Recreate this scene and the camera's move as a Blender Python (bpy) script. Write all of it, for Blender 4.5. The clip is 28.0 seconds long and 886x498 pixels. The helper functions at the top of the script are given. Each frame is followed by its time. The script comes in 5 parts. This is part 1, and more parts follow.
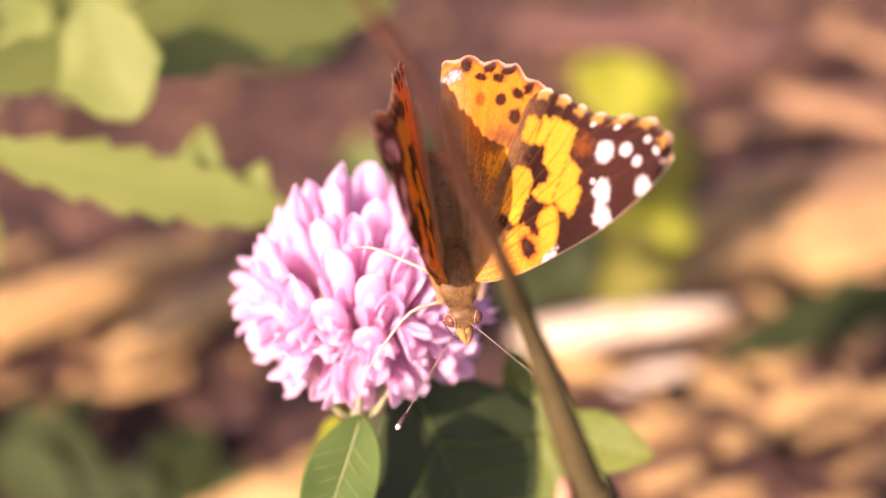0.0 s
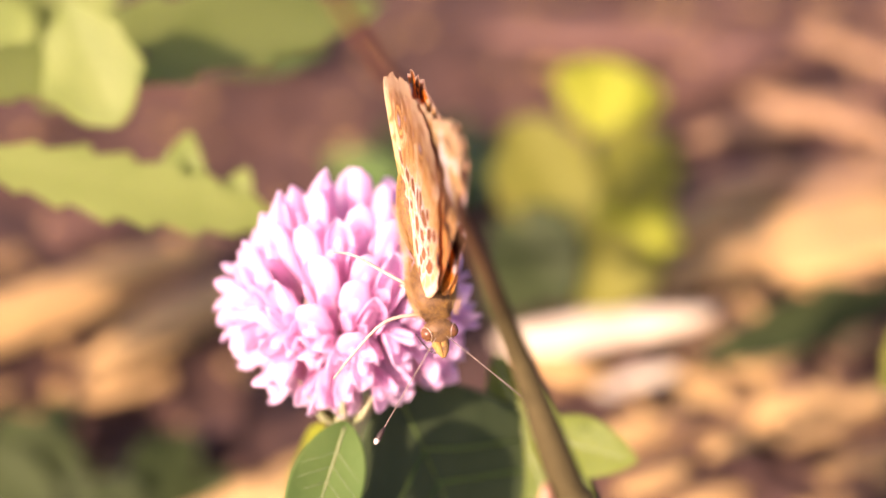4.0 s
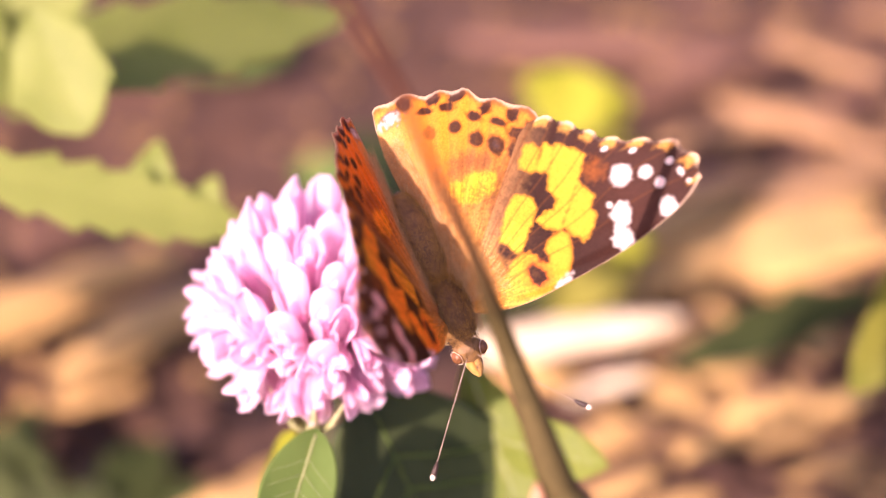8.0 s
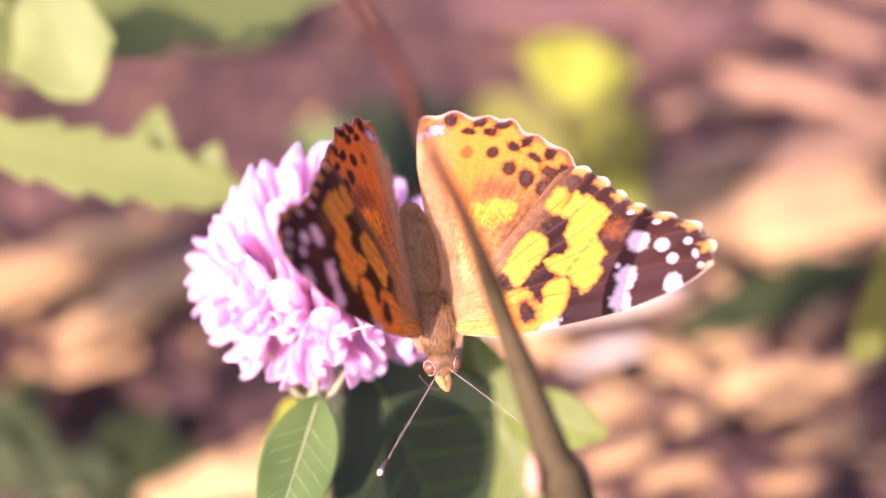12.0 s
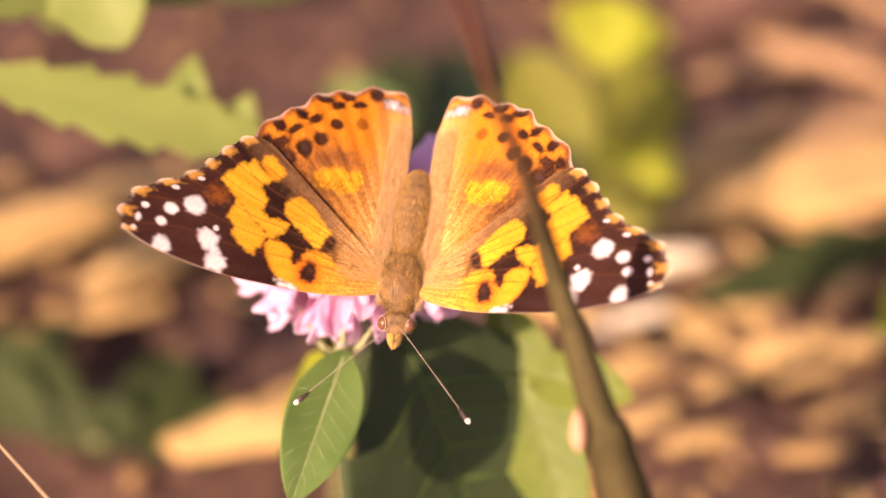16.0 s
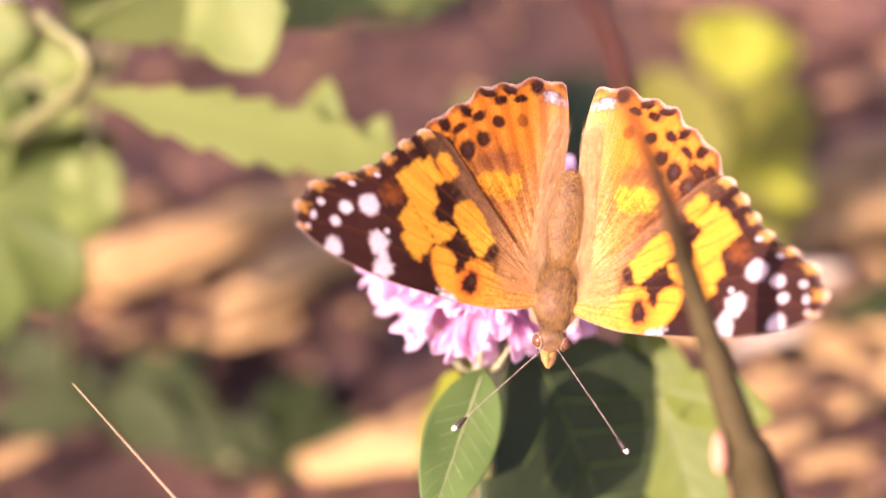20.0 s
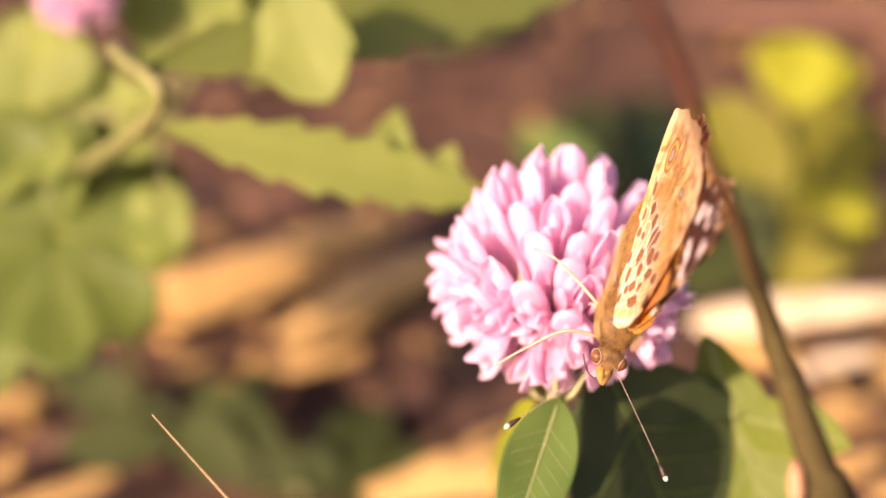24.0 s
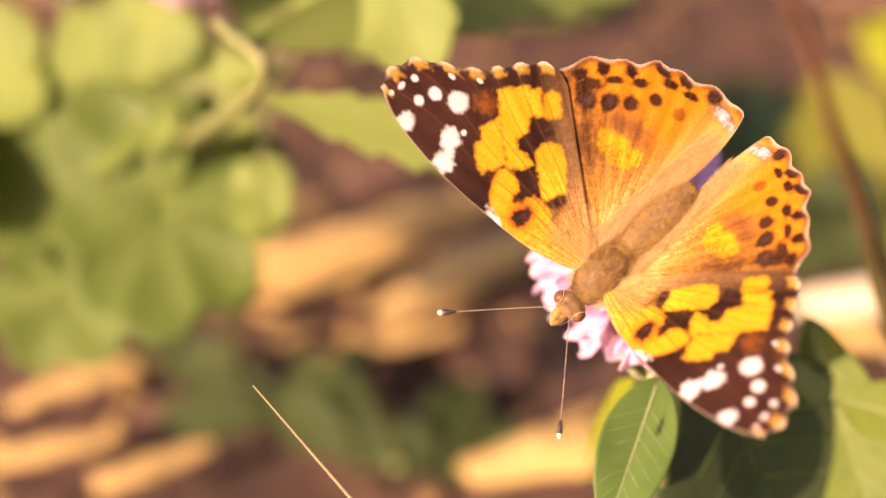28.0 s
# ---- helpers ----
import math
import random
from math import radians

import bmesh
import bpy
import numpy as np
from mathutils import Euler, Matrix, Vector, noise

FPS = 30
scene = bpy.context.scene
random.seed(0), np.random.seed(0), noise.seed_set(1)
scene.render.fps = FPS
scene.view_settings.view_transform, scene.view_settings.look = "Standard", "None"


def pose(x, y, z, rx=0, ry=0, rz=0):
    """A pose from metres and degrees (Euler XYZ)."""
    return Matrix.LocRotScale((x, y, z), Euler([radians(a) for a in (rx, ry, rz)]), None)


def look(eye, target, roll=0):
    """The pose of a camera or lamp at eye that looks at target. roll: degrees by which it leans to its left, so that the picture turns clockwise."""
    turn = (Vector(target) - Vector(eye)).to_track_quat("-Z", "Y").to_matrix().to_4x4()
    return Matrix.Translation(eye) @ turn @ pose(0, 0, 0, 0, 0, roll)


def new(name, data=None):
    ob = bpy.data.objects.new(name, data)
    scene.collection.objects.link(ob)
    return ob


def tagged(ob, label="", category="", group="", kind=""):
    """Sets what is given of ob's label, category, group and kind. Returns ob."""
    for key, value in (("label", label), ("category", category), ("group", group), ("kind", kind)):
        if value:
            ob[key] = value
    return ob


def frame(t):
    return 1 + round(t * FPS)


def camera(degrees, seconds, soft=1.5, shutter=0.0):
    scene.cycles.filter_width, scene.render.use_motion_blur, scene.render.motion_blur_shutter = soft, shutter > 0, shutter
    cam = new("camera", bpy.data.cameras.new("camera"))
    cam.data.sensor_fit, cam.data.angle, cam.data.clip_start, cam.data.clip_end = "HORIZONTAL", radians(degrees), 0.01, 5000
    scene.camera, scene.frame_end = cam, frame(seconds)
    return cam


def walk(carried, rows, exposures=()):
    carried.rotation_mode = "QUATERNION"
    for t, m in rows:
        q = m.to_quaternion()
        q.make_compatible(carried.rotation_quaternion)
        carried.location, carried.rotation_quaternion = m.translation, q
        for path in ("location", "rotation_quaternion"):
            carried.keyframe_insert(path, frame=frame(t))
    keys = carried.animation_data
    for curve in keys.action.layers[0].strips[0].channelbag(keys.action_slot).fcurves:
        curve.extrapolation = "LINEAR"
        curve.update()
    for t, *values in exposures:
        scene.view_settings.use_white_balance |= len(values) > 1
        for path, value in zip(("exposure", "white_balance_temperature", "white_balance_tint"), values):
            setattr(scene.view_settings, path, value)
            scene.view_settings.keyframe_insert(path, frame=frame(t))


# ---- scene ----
cam = camera(30.0, 28.0, soft=1.5)
cam.data.dof.use_dof = True
cam.data.dof.focus_distance = 0.171
cam.data.dof.aperture_fstop = 10.5

CAMERA_ROWS = [
    (0, 0, -0.1472, 0.225, 60.68, 0.21, 0.83), (0.5, 0, -0.1472, 0.225, 60.31, -0.12, 0.13), (1, 0, -0.1472, 0.225, 60.01, -0.07, 0.05),
    (1.5, 0, -0.1472, 0.225, 59.73, -0.14, 0.18), (2, 0, -0.1472, 0.225, 59.66, -0.16, -0.03), (2.5, 0, -0.1472, 0.225, 60.18, -0.93, -1.05),
    (3, 0, -0.1472, 0.225, 60.66, -0.77, -0.47), (3.5, 0, -0.1472, 0.225, 60.82, -0.26, 0), (5.5, -4e-05, -0.1472, 0.225, 61.28, 0.38, 0.45),
    (6, -7e-05, -0.1472, 0.225, 62.35, -1.37, -2.99), (6.5, -0.00011, -0.1472, 0.225, 61.73, -0.82, -2.09), (7, -0.00014, -0.1472, 0.225, 60.69, -0.71, -1.73),
    (7.5, -0.00018, -0.1472, 0.225, 61.06, 0.18, -0.32), (8, -0.00021, -0.1472, 0.225, 61.1, -0.16, -0.85), (8.5, -0.00025, -0.1472, 0.225, 60.91, 0.04, -0.5),
    (9, -0.00029, -0.1472, 0.225, 61.25, 0.28, -0.11), (9.5, -0.00032, -0.1472, 0.225, 60.98, 0.4, 0.23), (10, -0.00036, -0.1472, 0.225, 60.64, 0.12, -0.03),
    (10.5, -0.00039, -0.1472, 0.225, 60.02, 0.23, 0.09), (11, -0.00043, -0.1472, 0.225, 60.09, 0.28, 0.11), (11.5, -0.00046, -0.1472, 0.225, 60.04, 0.07, -0.27),
    (12, -0.0005, -0.1472, 0.225, 59.99, -0.36, -0.76), (12.5, -0.00055, -0.1472, 0.225, 60.16, -1.03, -1.68), (14.5, -0.00075, -0.1472, 0.225, 60.47, -1.52, 1.01),
    (15, -0.0008, -0.1472, 0.225, 59.46, -1.11, 1.22), (15.5, -0.00099, -0.1472, 0.225, 58.85, -1.34, 1.09), (16, -0.00118, -0.1472, 0.225, 58.5, -1.52, 0.92),
    (16.5, -0.00138, -0.1472, 0.225, 58.33, -0.91, 1.15), (17, -0.00157, -0.1472, 0.225, 58.33, -0.79, 1.28), (17.5, -0.00176, -0.1472, 0.225, 58.2, -0.27, 1.99),
    (18, -0.00195, -0.1472, 0.225, 57.83, 0.36, 2.96), (18.5, -0.00215, -0.1472, 0.225, 57.5, 0.25, 3), (19, -0.00234, -0.1472, 0.225, 59.77, 1.09, 4.52),
    (19.5, -0.00253, -0.1472, 0.225, 60.08, 0.84, 4.83), (20, -0.00272, -0.1472, 0.225, 59.16, 0.96, 4.4), (20.5, -0.00292, -0.1472, 0.225, 58.25, 0.49, 3.86),
    (21, -0.00311, -0.1472, 0.225, 58.02, 0.96, 4.05), (21.5, -0.0033, -0.1472, 0.225, 58.37, 1.87, 5.33), (23.5, -0.0044, -0.1472, 0.225, 59.86, 2.95, 5.78),
    (24, -0.00484, -0.1472, 0.225, 60.18, 2.4, 5.79), (24.2, -0.00502, -0.1472, 0.225, 60.75, 2.99, 6.11), (24.4, -0.0052, -0.1472, 0.225, 61.41, 2.72, 7.09),
    (24.7, -0.00522, -0.1472, 0.225, 61.54, 2.45, 7.78), (25, -0.00523, -0.1472, 0.225, 61.11, 1.69, 8.13), (25.6, -0.00527, -0.1472, 0.225, 62.95, 3.03, 9.33),
    (26, -0.00529, -0.1472, 0.225, 61.83, 2.06, 8.9), (26.5, -0.00532, -0.1472, 0.225, 60.43, 2.31, 9.08), (27, -0.00534, -0.1472, 0.225, 61.78, 2.03, 8.3),
    (27.5, -0.00537, -0.1472, 0.225, 60.54, 2.5, 8.42), (28, -0.0054, -0.1472, 0.225, 59.52, 3.33, 9.1),
]
EXPOSURES = [(0.0, 0.85, 6200, 51), (3.0, 0.94, 6200, 46), (6.0, 1.03, 6300, 51), (9.0, 1.08, 6100, 56), (10.0, 0.92, 6100, 51), (11.0, 1.04, 5800, 53), (12.0, 1.2, 5400, 62), (15.0, 0.82, 6700, 48), (17.0, 0.78, 6750, 46), (19.0, 0.95, 6300, 49), (20.0, 1.05, 5850, 55), (22.0, 0.92, 6500, 47), (24.0, 0.74, 7000, 43), (25.0, 1.07, 6350, 50), (26.0, 0.84, 7200, 43), (27.0, 1.1, 6300, 45), (28.0, 0.87, 7200, 40)]
walk(cam, [(r[0], pose(*r[1:])) for r in CAMERA_ROWS], EXPOSURES)

# ---- world and sun ----
SUN_TO = Vector((-0.51, -0.715, 0.48)).normalized()
world = bpy.data.worlds.new("sky")
scene.world = world
world.use_nodes = True
wn = world.node_tree.nodes
sky = wn.new("ShaderNodeTexSky")
sky.sky_type, sky.sun_disc = "NISHITA", False
sky.dust_density, sky.air_density = 4.0, 0.8
sky.sun_elevation = math.asin(SUN_TO.z)
sky.sun_rotation = math.atan2(SUN_TO.x, SUN_TO.y)
world.node_tree.links.new(sky.outputs[0], wn["Background"].inputs[0])
wn["Background"].inputs[1].default_value = 0.105
sun = new("sun", bpy.data.lights.new("sun", "SUN"))
sun.data.energy, sun.data.angle, sun.data.color = 5.0, radians(0.6), (1.0, 0.83, 0.58)
sun.matrix_world = look(SUN_TO * 3, (0, 0, 0))

MM = 0.001


# ---- materials ----
def material(name, a, b, scale=300.0, rough=0.6, bump=0.3, fine=5.0, through_light=0.0, tint=None, spread=0.15, sheen=0.0):
    """Two colours mixed by noise at two scales, with relief; through_light lets light pass as in a leaf."""
    m = bpy.data.materials.new(name)
    m.use_nodes = True
    nt = m.node_tree
    n, link = nt.nodes, nt.links.new
    bsdf, out = n["Principled BSDF"], n["Material Output"]
    co = n.new("ShaderNodeTexCoord")
    big, small = n.new("ShaderNodeTexNoise"), n.new("ShaderNodeTexNoise")
    big.inputs["Scale"].default_value, small.inputs["Scale"].default_value = scale, scale * fine
    big.inputs["Detail"].default_value = small.inputs["Detail"].default_value = 4
    for t in (big, small):
        link(co.outputs["Object"], t.inputs["Vector"])
    add = n.new("ShaderNodeMath")
    add.operation = "MULTIPLY_ADD"
    link(small.outputs[0], add.inputs[0])
    add.inputs[1].default_value = 0.5
    link(big.outputs[0], add.inputs[2])
    info = n.new("ShaderNodeObjectInfo")
    rnd = n.new("ShaderNodeMath")
    rnd.operation = "MULTIPLY_ADD"
    link(info.outputs["Random"], rnd.inputs[0])
    rnd.inputs[1].default_value = spread * 2
    link(add.outputs[0], rnd.inputs[2])
    ramp = n.new("ShaderNodeValToRGB")
    ramp.color_ramp.elements[0].position, ramp.color_ramp.elements[0].color = 0.55, (*a, 1)
    ramp.color_ramp.elements[1].position, ramp.color_ramp.elements[1].color = 0.98 + spread, (*b, 1)
    link(rnd.outputs[0], ramp.inputs[0])
    link(ramp.outputs[0], bsdf.inputs["Base Color"])
    bsdf.inputs["Roughness"].default_value = rough
    bsdf.inputs["Sheen Weight"].default_value = sheen
    bp = n.new("ShaderNodeBump")
    bp.inputs["Strength"].default_value, bp.inputs["Distance"].default_value = bump, 0.0004
    link(add.outputs[0], bp.inputs["Height"])
    link(bp.outputs[0], bsdf.inputs["Normal"])
    if through_light:
        tr, mix = n.new("ShaderNodeBsdfTranslucent"), n.new("ShaderNodeMixShader")
        if tint:
            tr.inputs[0].default_value = (*tint, 1)
        else:
            link(ramp.outputs[0], tr.inputs[0])
        mix.inputs[0].default_value = through_light
        link(bsdf.outputs[0], mix.inputs[1])
        link(tr.outputs[0], mix.inputs[2])
        link(mix.outputs[0], out.inputs[0])
    return m


def scale_material(name, rough, through_light):
    """Insect wing scales: colour from the mesh's own pattern, fine relief, some light passing through."""
    m = bpy.data.materials.new(name)
    m.use_nodes = True
    n, link = m.node_tree.nodes, m.node_tree.links.new
    bsdf, out = n["Principled BSDF"], n["Material Output"]
    at = n.new("ShaderNodeAttribute")
    at.attribute_name = "pattern"
    co, gr = n.new("ShaderNodeTexCoord"), n.new("ShaderNodeTexNoise")
    gr.inputs["Scale"].default_value, gr.inputs["Detail"].default_value = 5200, 2
    link(co.outputs["Object"], gr.inputs["Vector"])
    mul = n.new("ShaderNodeMix")
    mul.data_type, mul.blend_type = "RGBA", "MULTIPLY"
    mul.inputs[0].default_value = 0.35
    link(at.outputs["Color"], mul.inputs[6])
    rp = n.new("ShaderNodeValToRGB")
    rp.color_ramp.elements[0].position, rp.color_ramp.elements[0].color = 0.3, (0.55, 0.5, 0.45, 1)
    rp.color_ramp.elements[1].position, rp.color_ramp.elements[1].color = 0.6, (1.25, 1.2, 1.15, 1)
    link(gr.outputs[0], rp.inputs[0])
    link(rp.outputs[0], mul.inputs[7])
    link(mul.outputs[2], bsdf.inputs["Base Color"])
    bsdf.inputs["Roughness"].default_value = rough
    bsdf.inputs["Specular IOR Level"].default_value = 0.12
    bp = n.new("ShaderNodeBump")
    bp.inputs["Strength"].default_value, bp.inputs["Distance"].default_value = 0.35, 0.0001
    link(gr.outputs[0], bp.inputs["Height"])
    link(bp.outputs[0], bsdf.inputs["Normal"])
    tr, mix = n.new("ShaderNodeBsdfTranslucent"), n.new("ShaderNodeMixShader")
    red = n.new("ShaderNodeMix")
    red.data_type, red.blend_type = "RGBA", "MULTIPLY"
    red.inputs[0].default_value = 1.0
    red.inputs[7].default_value = (1.0, 0.38, 0.20, 1)
    link(mul.outputs[2], red.inputs[6])
    link(red.outputs[2], tr.inputs[0])
    thin = n.new("ShaderNodeMath")
    thin.operation = "MULTIPLY"
    link(at.outputs["Alpha"], thin.inputs[0])
    thin.inputs[1].default_value = through_light
    link(thin.outputs[0], mix.inputs[0])
    link(bsdf.outputs[0], mix.inputs[1])
    link(tr.outputs[0], mix.inputs[2])
    link(mix.outputs[0], out.inputs[0])
    return m


WING = scale_material("wing_scales", 0.55, 0.42)
FUR = material("golden_fur", (0.070, 0.030, 0.007), (0.48, 0.270, 0.045), 1100, 0.7, 0.3, 4, 0.15, sheen=0.15)
FUR_PALE = material("pale_gold_hair", (0.40, 0.23, 0.07), (0.68, 0.47, 0.20), 1400, 0.65, 0.3, 4, 0.25, sheen=0.15)
CHITIN = material("brown_chitin", (0.06, 0.032, 0.012), (0.24, 0.135, 0.045), 900, 0.6, 0.25, 4)
EYE = material("amber_eye", (0.075, 0.030, 0.012), (0.19, 0.08, 0.03), 1500, 0.25, 0.15, 3)
LEG = material("pale_leg", (0.44, 0.31, 0.19), (0.66, 0.51, 0.34), 1500, 0.5, 0.2, 3, 0.1)
SHAFT = material("antenna_shaft", (0.16, 0.11, 0.07), (0.42, 0.33, 0.23), 2500, 0.5, 0.2, 3)
CLUB_DARK = material("dark_club", (0.02, 0.014, 0.01), (0.05, 0.03, 0.02), 2000, 0.5, 0.2, 3)
CLUB_TIP = material("cream_club_tip", (0.8, 0.68, 0.45), (0.9, 0.8, 0.6), 2000, 0.5, 0.2, 3)
CALYX = material("pale_green_calyx", (0.34, 0.42, 0.14), (0.55, 0.55, 0.28), 600, 0.6, 0.3, 4, 0.25)
CORE = material("floral_core", (0.58, 0.46, 0.30), (0.78, 0.56, 0.54), 500, 0.7, 0.5, 4, 0.2)
LEAF = material("leaf_green", (0.06, 0.135, 0.022), (0.12, 0.205, 0.045), 180, 0.5, 0.35, 6, 0.30, (0.40, 0.45, 0.06))
# Yellow-green leaf; on the weed its paleness also stands for sunlight.
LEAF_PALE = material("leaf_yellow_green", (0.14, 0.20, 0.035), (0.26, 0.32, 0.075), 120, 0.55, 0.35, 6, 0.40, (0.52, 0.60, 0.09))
# Dark green leaf; its depth of tone also stands for shade near the soil.
LEAF_DARK_SHADE = material("leaf_dark_green_and_shade", (0.022, 0.034, 0.007), (0.042, 0.060, 0.013), 120, 0.7, 0.35, 6, 0.2, (0.12, 0.16, 0.02))
# Two tones of the clover leaf: shade, then sunlight, put into the colour.
LEAF_SHADE_TONE = material("leaf_green_shade_tone", (0.034, 0.056, 0.016), (0.062, 0.090, 0.030), 120, 0.65, 0.35, 6, 0.2, (0.10, 0.14, 0.02))
LEAF_SUN_TONE = material("leaf_lime_sun_tone", (0.095, 0.150, 0.016), (0.18, 0.235, 0.034), 120, 0.55, 0.35, 6, 0.35, (0.42, 0.50, 0.05))
LEAF_YELLOW = material("leaf_yellow", (0.28, 0.33, 0.015), (0.38, 0.42, 0.03), 120, 0.6, 0.3, 6, 0.4, (0.54, 0.58, 0.03))
LEAF_OLIVE = material("leaf_olive", (0.13, 0.15, 0.012), (0.23, 0.23, 0.03), 120, 0.65, 0.35, 6, 0.35, (0.40, 0.40, 0.03))
LEAF_RED = material("leaf_withered_red", (0.42, 0.18, 0.08), (0.62, 0.34, 0.18), 120, 0.7, 0.5, 6, 0.15)
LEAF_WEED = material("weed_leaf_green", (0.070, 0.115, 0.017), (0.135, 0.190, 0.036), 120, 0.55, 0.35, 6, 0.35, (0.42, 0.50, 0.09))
VEIN = material("leaf_vein", (0.25, 0.33, 0.10), (0.38, 0.42, 0.17), 300, 0.5, 0.2, 4, 0.2)
STEM = material("green_stem", (0.12, 0.16, 0.04), (0.22, 0.22, 0.07), 300, 0.55, 0.3, 5)
STRAW = material("dry_straw", (0.46, 0.31, 0.13), (0.66, 0.48, 0.24), 400, 0.6, 0.3, 5, 0.15)
def culm_material():
    """A grass stalk, olive-brown below and red-brown towards its tip."""
    m = material("brown_green_culm", (0.040, 0.033, 0.011), (0.082, 0.065, 0.022), 160, 0.5, 0.4, 6)
    n, link = m.node_tree.nodes, m.node_tree.links.new
    bsdf = n["Principled BSDF"]
    source = bsdf.inputs["Base Color"].links[0].from_socket
    co, sep, ramp, mix = (n.new("ShaderNodeTexCoord"), n.new("ShaderNodeSeparateXYZ"), n.new("ShaderNodeValToRGB"), n.new("ShaderNodeMix"))
    link(co.outputs["Generated"], sep.inputs[0])
    link(sep.outputs[2], ramp.inputs[0])
    ramp.color_ramp.elements[0].position, ramp.color_ramp.elements[0].color = 0.76, (0, 0, 0, 1)
    ramp.color_ramp.elements[1].position, ramp.color_ramp.elements[1].color = 0.88, (1, 1, 1, 1)
    mix.data_type = "RGBA"
    link(ramp.outputs[0], mix.inputs[0])
    link(source, mix.inputs[6])
    mix.inputs[7].default_value = (0.17, 0.062, 0.030, 1)
    bsdf.inputs["Specular IOR Level"].default_value, bsdf.inputs["Roughness"].default_value = 0.12, 0.8
    link(mix.outputs[2], bsdf.inputs["Base Color"])
    return m


CULM = culm_material()
SOIL = material("dark_soil", (0.023, 0.011, 0.006), (0.095, 0.047, 0.025), 28, 0.9, 1.0, 7)
WOOD = material("pale_wood_chip", (0.33, 0.180, 0.047), (0.60, 0.39, 0.125), 60, 0.7, 0.7, 6, spread=0.3)
WOOD_DARK = material("weathered_wood_chip", (0.075, 0.037, 0.022), (0.19, 0.098, 0.056), 60, 0.75, 0.8, 6, spread=0.3)
WOOD_MID = material("grey_tan_wood_chip", (0.17, 0.094, 0.038), (0.38, 0.23, 0.095), 60, 0.75, 0.7, 6, spread=0.3)
WOOD_LIGHT = material("bright_split_wood", (0.64, 0.51, 0.29), (0.82, 0.71, 0.46), 60, 0.65, 0.5, 6)


def petal_material():
    """Clover petals: pale at the foot, pink towards the tip, soft and letting light through."""
    m = material("clover_petal", (0.93, 0.62, 0.77), (0.97, 0.81, 0.88), 420, 0.7, 0.35, 5, 0.66, (1.0, 0.82, 0.93), 0.2, 0.2)
    n, link = m.node_tree.nodes, m.node_tree.links.new
    bsdf = n["Principled BSDF"]
    source = bsdf.inputs["Base Color"].links[0].from_socket
    co, sep, ramp, mix = (n.new("ShaderNodeTexCoord"), n.new("ShaderNodeSeparateXYZ"), n.new("ShaderNodeValToRGB"), n.new("ShaderNodeMix"))
    link(co.outputs["Generated"], sep.inputs[0])
    link(sep.outputs[2], ramp.inputs[0])
    ramp.color_ramp.elements[0].position, ramp.color_ramp.elements[0].color = 0.2, (1.0, 0.86, 0.9, 1)
    ramp.color_ramp.elements[1].position, ramp.color_ramp.elements[1].color = 0.85, (1, 1, 1, 1)
    mix.data_type, mix.blend_type = "RGBA", "MULTIPLY"
    mix.inputs[0].default_value = 1.0
    link(source, mix.inputs[6])
    link(ramp.outputs[0], mix.inputs[7])
    map_, lines, line_ramp, mix2 = n.new("ShaderNodeMapping"), n.new("ShaderNodeTexNoise"), n.new("ShaderNodeValToRGB"), n.new("ShaderNodeMix")
    map_.inputs["Scale"].default_value = (2600, 2600, 160)
    link(co.outputs["Object"], map_.inputs[0])
    link(map_.outputs[0], lines.inputs["Vector"])
    lines.inputs["Scale"].default_value, lines.inputs["Detail"].default_value = 1.0, 2
    line_ramp.color_ramp.elements[0].position, line_ramp.color_ramp.elements[0].color = 0.35, (0.97, 0.86, 0.94, 1)
    line_ramp.color_ramp.elements[1].position, line_ramp.color_ramp.elements[1].color = 0.55, (1, 1, 1, 1)
    link(lines.outputs[0], line_ramp.inputs[0])
    mix2.data_type, mix2.blend_type = "RGBA", "MULTIPLY"
    mix2.inputs[0].default_value = 1.0
    link(mix.outputs[2], mix2.inputs[6])
    link(line_ramp.outputs[0], mix2.inputs[7])
    link(mix2.outputs[2], bsdf.inputs["Base Color"])
    return m


PETAL = petal_material()
for m in (LEAF, LEAF_WEED, LEAF_PALE, LEAF_SUN_TONE, LEAF_SHADE_TONE, LEAF_DARK_SHADE, LEAF_YELLOW, LEAF_OLIVE):
    m.node_tree.nodes["Principled BSDF"].inputs["Specular IOR Level"].default_value = 0.25


# ---- mesh helpers ----
def mesh_of(name, verts, faces, mat, smooth=True):
    me = bpy.data.meshes.new(name)
    me.from_pydata([tuple(v) for v in verts], [], [tuple(f) for f in faces])
    me.materials.append(mat)
    if smooth:
        me.polygons.foreach_set("use_smooth", [True] * len(me.polygons))
    me.update()
    return me


def part(name, me, parent=None, label="", m=None):
    ob = new(name, me)
    if parent:
        ob.parent = parent
    if m is not None:
        ob.matrix_basis = m
    if label:
        ob["label"] = label
    return ob


def thing(name, at, label, category, group=""):
    ob = new(name)
    ob.empty_display_size = 0.005
    ob.location = at
    return tagged(ob, label, category, group)


